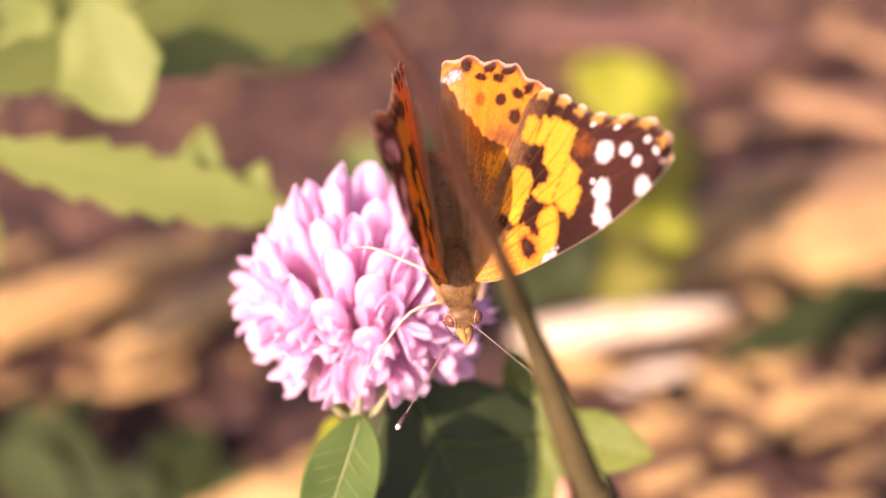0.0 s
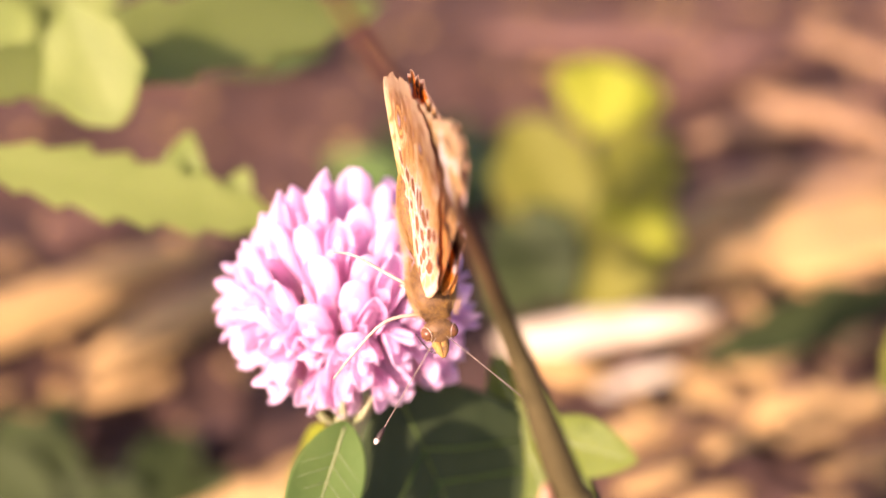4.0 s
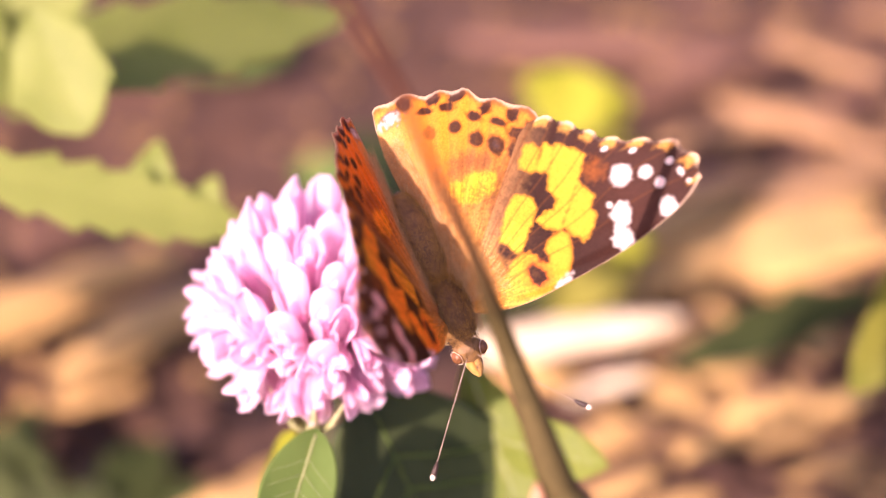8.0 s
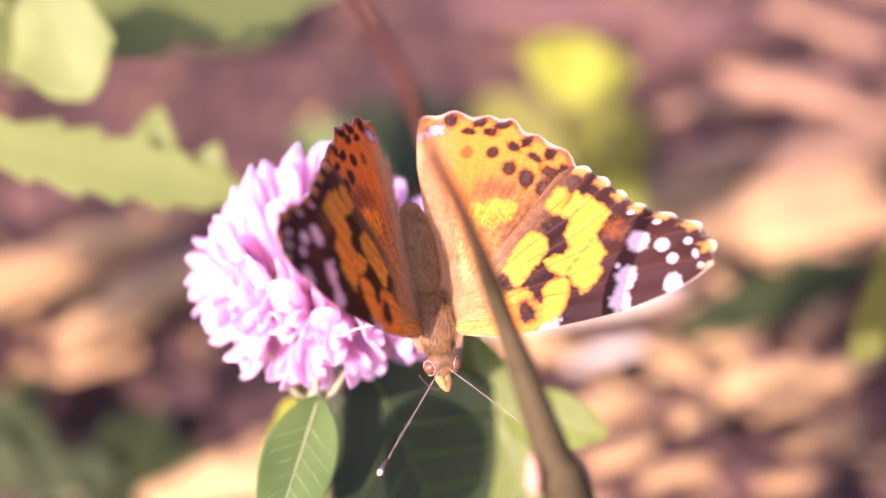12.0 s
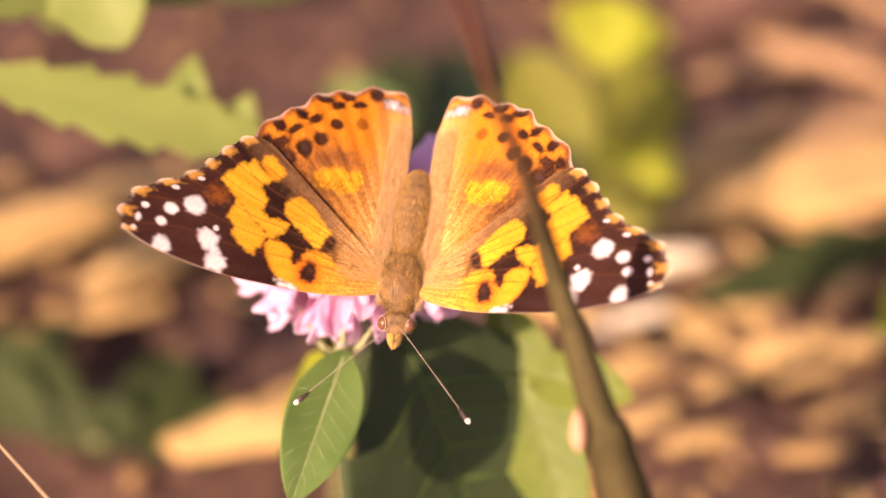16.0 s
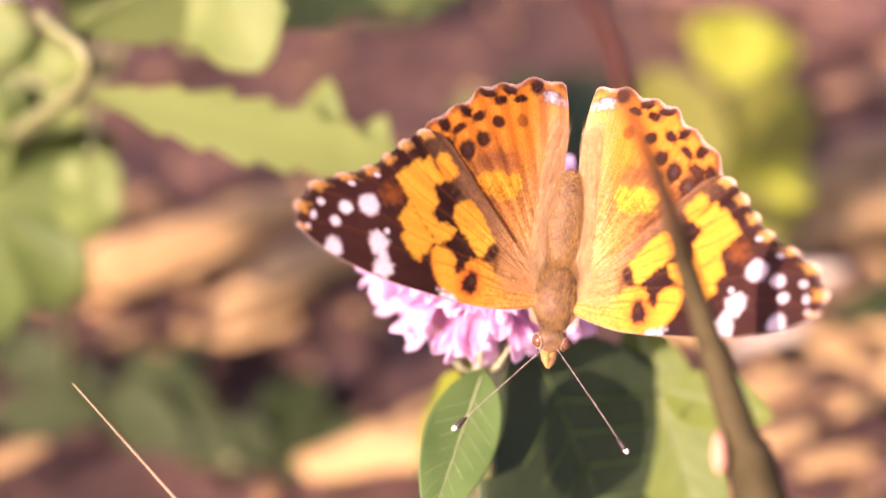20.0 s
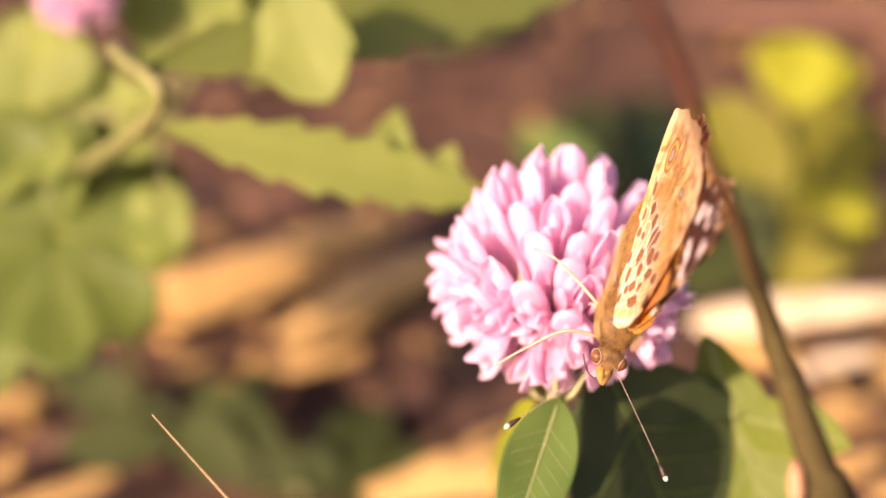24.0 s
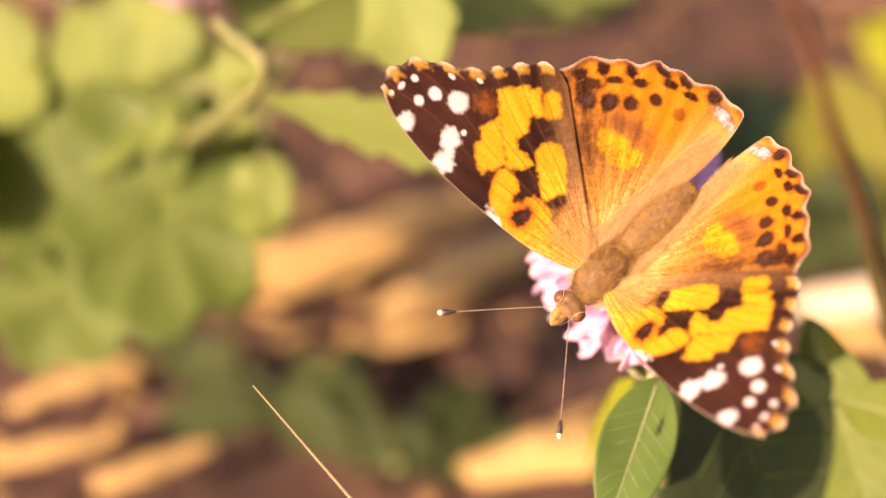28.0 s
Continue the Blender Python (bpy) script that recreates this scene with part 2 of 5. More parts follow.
def tube(points, radii, sides=10, flat=1.0, cap=True):
    """Rings along a line of points; flat squeezes the second cross axis."""
    pts = [Vector(p) for p in points]
    verts, faces = [], []
    side = None
    for i, p in enumerate(pts):
        d = (pts[min(i + 1, len(pts) - 1)] - pts[max(i - 1, 0)]).normalized()
        if side is None:
            side = d.cross(Vector((0, 0, 1)) if abs(d.z) < 0.9 else Vector((1, 0, 0))).normalized()
        side = (side - d * side.dot(d)).normalized()
        up = d.cross(side)
        r = radii[i] if hasattr(radii, "__len__") else radii
        for k in range(sides):
            a = 2 * math.pi * k / sides
            verts.append(p + side * (math.cos(a) * r) + up * (math.sin(a) * r * flat))
    for i in range(len(pts) - 1):
        for k in range(sides):
            a, b = i * sides + k, i * sides + (k + 1) % sides
            faces.append((a, b, b + sides, a + sides))
    if cap:
        faces.append(tuple(range(sides - 1, -1, -1)))
        faces.append(tuple(range(len(verts) - sides, len(verts))))
    return verts, faces


def smooth_line(points, steps):
    """Catmull-Rom through the points."""
    p = [Vector(q) for q in points]
    p = [p[0] * 2 - p[1]] + p + [p[-1] * 2 - p[-2]]
    res = []
    for i in range(1, len(p) - 2):
        for k in range(steps):
            t = k / steps
            res.append(0.5 * ((2 * p[i]) + (p[i + 1] - p[i - 1]) * t + (2 * p[i - 1] - 5 * p[i] + 4 * p[i + 1] - p[i + 2]) * t * t
                              + (3 * p[i] - p[i - 1] - 3 * p[i + 1] + p[i + 2]) * t ** 3))
    return res + [p[-2]]


def joined(pieces):
    verts, faces = [], []
    for v, f in pieces:
        k = len(verts)
        verts += list(v)
        faces += [tuple(i + k for i in q) for q in f]
    return verts, faces


def leaf_mesh(length, width, mat, teeth=0, depth=0.12, fold=0.18, droop=0.15, wave=0.03, peak=0.42, seed=1, n=44, lobed=False):
    """A leaf along +y, face up +z, with thickness, folded at its midrib and drooping at the tip."""
    rng = random.Random(seed)
    ph = [rng.uniform(0, 6.28) for _ in range(4)]
    rows = []
    m = 10
    for i in range(n + 1):
        s = i / n
        e = math.log(0.5) / math.log(peak)
        w = math.sin(math.pi * min(1, s ** e)) ** 0.75 if 0 < s < 1 else 0.0
        row = []
        for j in range(-m, m + 1):
            q = j / m
            half = width * 0.5 * w
            if teeth:
                saw = (s * teeth + (0.3 if q > 0 else 0.0)) % 1.0
                cut = (saw ** 1.3 if lobed else saw)
                half *= 1 - depth * (1 - cut) * (abs(q) ** 2)
            x = q * half
            z = fold * abs(x) - droop * length * s * s + wave * width * math.sin(s * 11 + ph[0] + (2 if q > 0 else 0)) * abs(q) ** 2
            z += 0.0012 * width * math.sin(s * 44 - abs(q) * 9) * (1 - abs(q))
            y = length * s + (0.10 * width * w * abs(q) if teeth else 0.03 * width * w * abs(q))
            row.append((x, y, z))
        rows.append(row)
    c = 2 * m + 1
    top = [v for r in rows for v in r]
    th = max(0.00012, width * 0.008)
    bot = [(x, y, z - th) for x, y, z in top]
    k = len(top)
    faces = []
    for i in range(n):
        for j in range(2 * m):
            a = i * c + j
            faces.append((a, a + 1, a + c + 1, a + c))
            faces.append((k + a, k + a + c, k + a + c + 1, k + a + 1))
        for a, b in ((i * c, (i + 1) * c), ((i + 1) * c - 1, (i + 2) * c - 1)):
            faces.append((a, b, k + b, k + a) if a == i * c else (b, a, k + a, k + b))
    return mesh_of("leaf", top + bot, faces, mat)


def add_veins(leaf, length, width, fold, droop, peak, mat):
    """A raised midrib and side veins that follow the face of a leaf."""
    def on(q, s):
        e = math.log(0.5) / math.log(peak)
        w = math.sin(math.pi * min(1, s ** e)) ** 0.75 if 0 < s < 1 else 0.0
        x = q * width * 0.5 * w
        return Vector((x, length * s, fold * abs(x) - droop * length * s * s + 0.00004))
    v, f = tube([on(0, i / 24) for i in range(1, 24)], [min(width * 0.016, 0.00016) * (1.15 - i / 24) for i in range(1, 24)], 6)
    part("midrib", mesh_of("midrib", v, f, mat), leaf)
    for i in range(2, 9):
        for sg in (-1, 1):
            s0 = i / 10
            v, f = tube([on(sg * 0.85 * t, min(0.97, s0 + 0.16 * t)) for t in (0, 0.3, 0.6, 1)], [width * 0.005, width * 0.005, width * 0.004, width * 0.002], 4)
            part("side_vein", mesh_of("side_vein", v, f, mat), leaf)


def frame_from(base, tip, face):
    """A pose at base whose y runs to the tip and whose z leans towards face."""
    y = (Vector(tip) - Vector(base)).normalized()
    z = Vector(face)
    z = (z - y * z.dot(y)).normalized()
    x = y.cross(z)
    return Matrix.Translation(base) @ Matrix((x, y, z)).transposed().to_4x4()


def add_leaf(parent, base, tip, width, mat, face=(0, -0.5, 0.85), name="leaf", label="", veins=False, **shape):
    """A leaf part from base to tip (world places) under a thing without rotation."""
    off = Vector(parent.location)
    length = (Vector(tip) - Vector(base)).length
    fold, droop, peak = shape.get("fold", 0.18), shape.get("droop", 0.08), shape.get("peak", 0.42)
    shape["fold"], shape["droop"], shape["peak"] = fold, droop, peak
    m = Matrix.Translation(-off) @ frame_from(base, tip, face)
    lf = part(name, leaf_mesh(length, width * MM, mat, **shape), parent, label, m)
    if veins:
        add_veins(lf, length, width * MM, fold, droop, peak, LEAF if mat in (LEAF_DARK_SHADE, LEAF_SHADE_TONE) else VEIN)
    return lf


# ---- ground ----
def ground():
    n = 150
    line = []
    for i in range(-n, n + 1):
        t = i / n
        line.append(math.copysign(0.62 * abs(t) + 40 * abs(t) ** 9, t))
    verts = []
    for b in line:
        for a in line:
            x, y = a, b + 0.3
            near = max(0.0, 1 - math.hypot(x, y - 0.3) / 1.2)
            z = 0.012 * noise.noise((x * 9, y * 9, 0)) + 0.004 * noise.noise((x * 40, y * 40, 3)) + 0.0018 * noise.noise((x * 130, y * 130, 7))
            verts.append((x, y, z * near - 0.004))
    c = 2 * n + 1
    faces = [(j * c + i, j * c + i + 1, (j + 1) * c + i + 1, (j + 1) * c + i) for j in range(c - 1) for i in range(c - 1)]
    return tagged(new("ground", mesh_of("ground", verts, faces, SOIL)), "dark crumbly garden soil under wood chips", "ground", kind="structure")


ground()


# ---- wings ----
FORE_EDGE = [(1.0, -1.5), (2.6, -2.3), (6.7, -3.3), (11.4, -3.6), (17.3, -3.65), (21.8, -3.3), (25.2, -2.7), (27.7, -1.7), (29.0, -0.5), (29.2, 0.6),
             (28.4, 2.8), (26.6, 4.3), (24.3, 5.6), (22.2, 7.1), (20.1, 9.6), (18.2, 11.7), (16.4, 12.4), (14.7, 12.0), (13.6, 11.2)]
HIND_EDGE = [(1.0, -0.7), (4.5, -1.7), (8.0, -1.5), (10.8, -0.4), (13.2, 1.9), (15.4, 5.0), (17.2, 8.6), (17.7, 10.8), (16.7, 13.3), (15.4, 15.1), (13.5, 16.6),
             (11.9, 18.5), (10.8, 19.5), (8.4, 20.4), (5.6, 21.8), (3.8, 22.4), (1.6, 22.4), (0.9, 21.4), (0.3, 18.8), (0.0, 15.5), (-0.1, 10.5), (0.0, 5.0)]
BAND = [(19.5, 6.7), (18.6, 7.8), (17.4, 9.1), (15.3, 6.9), (14.5, 5.5), (14.8, 4.2), (14.1, 3.5), (12.9, 3.7), (11.8, 3.4), (12.4, 2.3), (13.6, 1.4), (14.7, 2.4), (16.6, 3.8)]
BAND_OUTER = [(18.3, 2.6), (17.6, 4.5), (16.2, 3.4), (13.9, 1.6), (14.4, 0.9), (14.6, 0.2), (15.1, -0.2), (15.2, -0.8), (16.6, -0.1), (17.6, 0.8), (17.4, 1.7)]
UPPER = [(17.1, 8.9), (16.4, 9.8), (14.3, 7.8), (15.3, 7.0)]
UPPER_INNER = [(15.6, 9.4), (15.3, 10.4), (14.5, 10.7), (12.9, 9.1), (13.5, 8.0), (14.3, 7.9)]
OBLONG = [(12.4, 4.5), (12.5, 5.5), (12.0, 6.3), (10.8, 6.8), (9.2, 5.7), (7.1, 3.4), (7.8, 2.9), (7.9, 2.2), (8.1, 1.5), (8.9, 1.7), (10.6, 3.0)]
HOOK = [(14.0, 0.5), (13.6, 1.2), (12.6, 1.2), (11.8, 1.0), (11.2, 0.5), (11.3, -0.3), (10.9, -1.0), (10.0, -0.5), (9.9, 0.4), (9.5, 1.0), (8.6, 1.2), (7.6, 1.0), (6.6, 0.5), (5.6, -0.2), (2.2, -1.6),
        (6.5, -3.2), (9.3, -3.4), (10.4, -3.3), (12.0, -2.8), (13.0, -1.9), (13.6, -0.8)]
SPOT = [(9.9, -2.2), (10.1, -1.6), (9.8, -0.8), (9.2, -0.2), (8.6, -0.3), (8.3, -1.2), (8.2, -2.0), (8.8, -2.5)]
COSTAL = [(12.5, -2.9), (11.9, -2.9), (10.2, -3.3), (10.3, -3.6), (12.0, -3.7)]
BLOB = [(8.2, 1.4), (7.8, 2.4), (7.5, 3.1), (7.1, 3.4), (6.5, 2.7), (6.8, 1.9), (7.5, 1.4)]
BAR = [(21.0, -0.6), (21.0, 0.3), (20.3, 0.8), (18.8, 0.1), (19.0, -0.8), (18.5, -1.6), (17.9, -2.0), (17.8, -2.8), (18.3, -3.5), (19.5, -3.4), (19.9, -2.6), (19.6, -1.6), (20.4, -1.2)]
TIPBAR = [(25.5, -2.6), (24.9, -1.0), (23.7, -1.5), (23.5, -2.5), (24.2, -2.9)]
EYESPOTS = [(11.76, 12.2, 0.9, 1.15), (10.2, 13.85, 0.9, 0.87), (8.72, 16.14, 0.77, 0.66), (5.97, 17.11, 0.78, 0.72), (13.6, 10.5, 1.2, 1.1)]


def grain(u, v, freq, seed):
    """Smooth value noise over arrays, 0 to 1."""
    tab = np.random.RandomState(seed).rand(64, 64)
    x, y = u * freq + 100, v * freq + 100
    i, j = np.floor(x).astype(int), np.floor(y).astype(int)
    a, b = x - i, y - j
    a, b = a * a * (3 - 2 * a), b * b * (3 - 2 * b)
    g = lambda p, q: tab[p % 64, q % 64]
    return (g(i, j) * (1 - a) + g(i + 1, j) * a) * (1 - b) + (g(i, j + 1) * (1 - a) + g(i + 1, j + 1) * a) * b


def inside(u, v, poly):
    """Signed distance to a polygon, positive inside."""
    d = np.full(u.shape, 1e9)
    odd = np.zeros(u.shape, bool)
    k = len(poly)
    for i in range(k):
        (x0, y0), (x1, y1) = poly[i], poly[(i + 1) % k]
        ex, ey = x1 - x0, y1 - y0
        t = np.clip(((u - x0) * ex + (v - y0) * ey) / (ex * ex + ey * ey), 0, 1)
        d = np.minimum(d, np.hypot(u - x0 - t * ex, v - y0 - t * ey))
        cross = ((y0 > v) != (y1 > v)) & (u < (x1 - x0) * (v - y0) / (y1 - y0 + 1e-12) + x0)
        odd ^= cross
    return np.where(odd, d, -d)


def soft(d, w=0.16):
    return np.clip(d / w * 0.5 + 0.5, 0, 1)


def paint(col, mask, rgb):
    col[:] = col * (1 - mask[:, None]) + np.asarray(rgb) * mask[:, None]


DARK, ORANGE, TAN, WHITE = (0.034, 0.013, 0.008), (0.90, 0.33, 0.012), (0.60, 0.30, 0.055), (0.88, 0.82, 0.76)
YELLOW = (0.94, 0.45, 0.018)


def fore_upper(u, v, s, r):
    w = (grain(u, v, 2.6, 5) - 0.5) * 0.5 + (grain(u, v, 8, 6) - 0.5) * 0.25
    col = np.empty((len(u), 3))
    col[:] = DARK
    paint(col, soft(2.6 - np.hypot(u - 22.0, (v - 1.2) * 0.8) * 0.55 + w * 2, 3.0) * 0.65, (0.095, 0.036, 0.022))
    paint(col, soft(6.0 - u + np.clip(0.5 - v, 0, 2) - 0.1 * v + w * 4, 2.6) * 0.96, TAN)
    hind = np.abs(u * 0.63 - v * 0.777)
    paint(col, soft(1.5 - hind - w * 2, 1.6) * soft(16 - u, 5) * 0.85, (0.42, 0.23, 0.085))
    for poly, rgb in ((BAND, YELLOW), (BAND_OUTER, YELLOW), (UPPER, YELLOW), (UPPER_INNER, (0.93, 0.40, 0.015)), (OBLONG, YELLOW), (HOOK, ORANGE)):
        paint(col, soft(inside(u, v, poly) + w * 0.55 + 0.05, 0.22), rgb)
    paint(col, soft(inside(u, v, HOOK) - 0.1, 0.3) * soft(u - 10.8 + w * 2, 1.2), YELLOW)
    paint(col, soft(5.8 - u + w * 3 - 0.3 * (v + 2), 2.4) * 0.85, TAN)
    paint(col, soft(inside(u, v, SPOT) + 0.45 + w * 0.4, 0.5) * 0.8, (0.78, 0.15, 0.01))
    for poly in (SPOT, BLOB):
        paint(col, soft(inside(u, v, poly) + w * 0.6 + 0.05, 0.22), DARK)
    paint(col, soft(0.8 - np.hypot(u - 19.6, v - 4.9) + w * 2, 0.8) * 0.55, (0.50, 0.15, 0.012))
    lines = np.zeros(len(u))
    for a in (0.02, 0.13, 0.24, 0.345, 0.45, 0.55, 0.64):
        off = np.abs(np.arctan2(v + 0.6, u + 1.5) - a + 0.012 * np.sin(u * 0.5)) * u
        lines = np.maximum(lines, soft(0.055 - off, 0.07) * soft(u - 5, 2))
    paint(col, lines * 0.6, (0.16, 0.055, 0.012))
    for x, y, a, b in ((21.8, 3.0, 1.12, 1.02), (24.1, 2.0, 0.68, 0.62), (24.9, 0.4, 0.54, 0.5), (27.5, -0.9, 0.3, 0.26), (27.2, 0.3, 0.28, 0.45), (26.7, 1.8, 0.4, 0.34), (24.0, 4.5, 0.42, 0.24), (21.6, 6.1, 0.4, 0.24), (19.3, 1.0, 0.3, 0.3)):
        paint(col, soft(1 - np.hypot((u - x) / a, (v - y) / b) + w * 0.45, 0.2), WHITE)
    for poly in (BAR, TIPBAR, COSTAL):
        paint(col, soft(inside(u, v, poly) + w * 0.7, 0.22), WHITE)
    margin = (s > 0.545) & (s < 0.93)
    beat = np.sin(s * 118 + 0.8 * np.sin(s * 23))
    paint(col, margin * soft(r - 0.948 + w * 0.02, 0.012) * soft(beat - 0.1 + w * 2, 0.5) * 0.9, (0.68, 0.36, 0.06))
    paint(col, margin * soft(r - 0.984, 0.008) * soft(beat + 0.1 + w * 2, 0.8) * 0.85, (0.78, 0.66, 0.46))
    paint(col, (s < 0.5) * soft(r - 0.95 - 0.004 * u, 0.02) * soft(19 - u, 6), (0.55, 0.36, 0.14))
    paint(col, (s < 0.56) * soft(r - 0.988, 0.006), (0.58, 0.45, 0.30))
    hair = grain(np.arctan2(v + 0.6, u + 1.5) * 46, np.hypot(u, v) * 0.7, 1.0, 61)
    base = soft(8.5 - u, 4)
    fleck = soft(grain(u, v, 5.5, 63) - 0.60, 0.16) * base * soft(u - 2, 2)
    paint(col, fleck * 0.5, (0.17, 0.075, 0.02))
    return col * (0.86 + 0.28 * grain(u, v, 14, 9))[:, None] * (1 + base[:, None] * (hair[:, None] - 0.5) * 0.7)


def hind_upper(u, v, s, r):
    w = (grain(u, v, 2.6, 15) - 0.5) * 0.5 + (grain(u, v, 8, 16) - 0.5) * 0.25
    col = np.empty((len(u), 3))
    col[:] = (0.86, 0.30, 0.012)
    paint(col, soft(11.0 - v + w * 5 - 0.1 * u, 3.4) * 0.92, (0.58, 0.27, 0.045))
    paint(col, soft(4.2 - np.hypot(u - 8.0, (v - 10.0) * 1.15) + w * 3, 2.0) * 0.7, (0.40, 0.175, 0.04))
    for x, y, a, b in ((7.2, 9.7, 2.1, 1.4), (9.2, 9.2, 1.1, 1.3), (5.6, 10.5, 0.9, 0.9)):
        paint(col, soft(1 - np.hypot((u - x) / a, (v - y) / b) + w * 0.8, 0.16), (0.94, 0.46, 0.016))
    for x, y, a, b in ((7.8, 12.5, 1.8, 0.85), (9.6, 11.5, 1.1, 0.7)):
        paint(col, soft(1 - np.hypot((u - x) / a, (v - y) / b) + w * 0.9, 0.45) * 0.75, (0.26, 0.10, 0.03))
    paint(col, soft(1.5 - np.hypot((u - 10.6) * 0.7, v - 6.9) + w * 2, 0.8) * 0.8, (0.16, 0.06, 0.02))
    edge = soft(1.0 - np.abs(u * 0.47 - v * 0.88 + 2.3) + w * 2, 1.2) * soft(u - 7, 4)
    paint(col, edge * 0.8, (0.09, 0.035, 0.016))
    paint(col, soft(3.0 - u + w * 3, 2.2) * soft(20.5 - v, 2), (0.60, 0.36, 0.13))
    for x, y, a, b in EYESPOTS:
        far = np.hypot((u - x) / a, (v - y) / b)
        paint(col, soft(1.0 - far + w * 0.45, 0.22) * (0.6 if y > 17 else 0.97), (0.045, 0.016, 0.009))
        paint(col, soft(0.3 - far + w * 0.2, 0.3) * 0.5 * (y < 13), (0.13, 0.09, 0.10))
    for x, y, a, b, tilt in ((13.2, 14.1, 1.0, 0.45, -0.8), (11.15, 16.0, 1.0, 0.5, -0.8), (9.0, 18.4, 0.95, 0.5, -0.5), (6.6, 19.3, 0.9, 0.42, -0.35), (14.5, 11.7, 1.5, 0.75, -1.0)):
        c, k = math.cos(tilt), math.sin(tilt)
        du, dv = (u - x) * c + (v - y) * k, (v - y) * c - (u - x) * k
        paint(col, soft(1 - np.hypot(du / a, dv / b) + w * 0.7, 0.28), (0.05, 0.017, 0.008))
    for x, y, a, b in ((15.95, 11.7, 0.7, 0.8), (14.75, 14.0, 0.85, 0.75), (12.7, 16.1, 0.8, 0.68), (10.6, 18.9, 1.05, 0.7), (8.0, 19.9, 0.85, 0.6), (4.8, 21.2, 0.9, 0.85), (16.6, 9.6, 0.6, 0.7)):
        paint(col, soft(1 - np.hypot((u - x) / a, (v - y) / b) + w * 1.0, 0.28), (0.045, 0.015, 0.008))
    paint(col, soft(0.75 - np.hypot((u - 2.7) * 0.5, v - 20.7) + w * 1.5, 0.4), (0.09, 0.06, 0.05))
    paint(col, soft(0.35 - np.hypot((u - 2.7) * 0.35, v - 20.5) + w * 1.4, 0.3), (0.74, 0.66, 0.62))
    lines = np.zeros(len(u))
    for a in (0.72, 0.86, 0.99, 1.11, 1.24, 1.36):
        lines = np.maximum(lines, soft(0.05 - np.abs(np.arctan2(v, u) - a) * np.hypot(u, v), 0.09) * soft(v - 6, 3))
    paint(col, lines * 0.4, (0.3, 0.10, 0.02))
    margin = (s > 0.30) & (s < 0.76)
    beat = np.sin(s * 108 + 0.8 * np.sin(s * 23))
    paint(col, margin * soft(r - 0.968, 0.010) * soft(beat * 0.5 + 0.5 + w, 0.8) * 0.7, (0.12, 0.05, 0.025))
    paint(col, margin * soft(r - 0.989 - 0.005 * beat, 0.006) * 0.75, (0.64, 0.54, 0.40))
    hair = grain(np.arctan2(v, u + 0.5) * 55, np.hypot(u, v) * 0.6, 1.0, 62)
    base = soft(12.5 - v, 4)
    fleck = soft(grain(u, v, 5.0, 64) - 0.60, 0.16) * base * soft(u - 2.4, 1)
    paint(col, fleck * 0.5, (0.19, 0.08, 0.02))
    return col * (0.86 + 0.28 * grain(u, v, 14, 19))[:, None] * (1 + base[:, None] * (hair[:, None] - 0.5) * 0.7)


def near_line(u, v, pts):
    """Distance to an open line through the points."""
    d = np.full(u.shape, 1e9)
    for (x0, y0), (x1, y1) in zip(pts, pts[1:]):
        ex, ey = x1 - x0, y1 - y0
        t = np.clip(((u - x0) * ex + (v - y0) * ey) / (ex * ex + ey * ey), 0, 1)
        d = np.minimum(d, np.hypot(u - x0 - t * ex, v - y0 - t * ey))
    return d


CREAM, NET = (0.86, 0.71, 0.43), (0.95, 0.90, 0.80)
UNDER_CELLS = [(7.5, 7.6, 1.5, 1.5), (8.2, 5.8, 1.0, 1.0), (4.6, 6.0, 0.95, 1.0), (5.0, 2.75, 1.1, 0.6), (6.4, 1.1, 1.5, 0.65), (9.2, 3.9, 1.2, 0.65), (1.5, 8.9, 0.8, 0.6), (2.5, 4.1, 0.6, 1.0),
               (1.0, 6.2, 0.6, 0.7), (11.7, 3.2, 0.8, 0.6), (4.0, 11.4, 0.9, 0.7), (2.0, 1.6, 0.5, 0.6), (3.2, 8.4, 0.6, 0.5), (6.0, 9.6, 0.8, 0.9), (5.9, 4.6, 0.8, 0.7), (3.4, 2.4, 0.6, 0.5), (10.2, 5.6, 0.7, 0.6), (7.4, 2.6, 0.7, 0.5), (1.2, 11.0, 0.5, 0.8), (2.4, 13.6, 0.5, 0.9)]


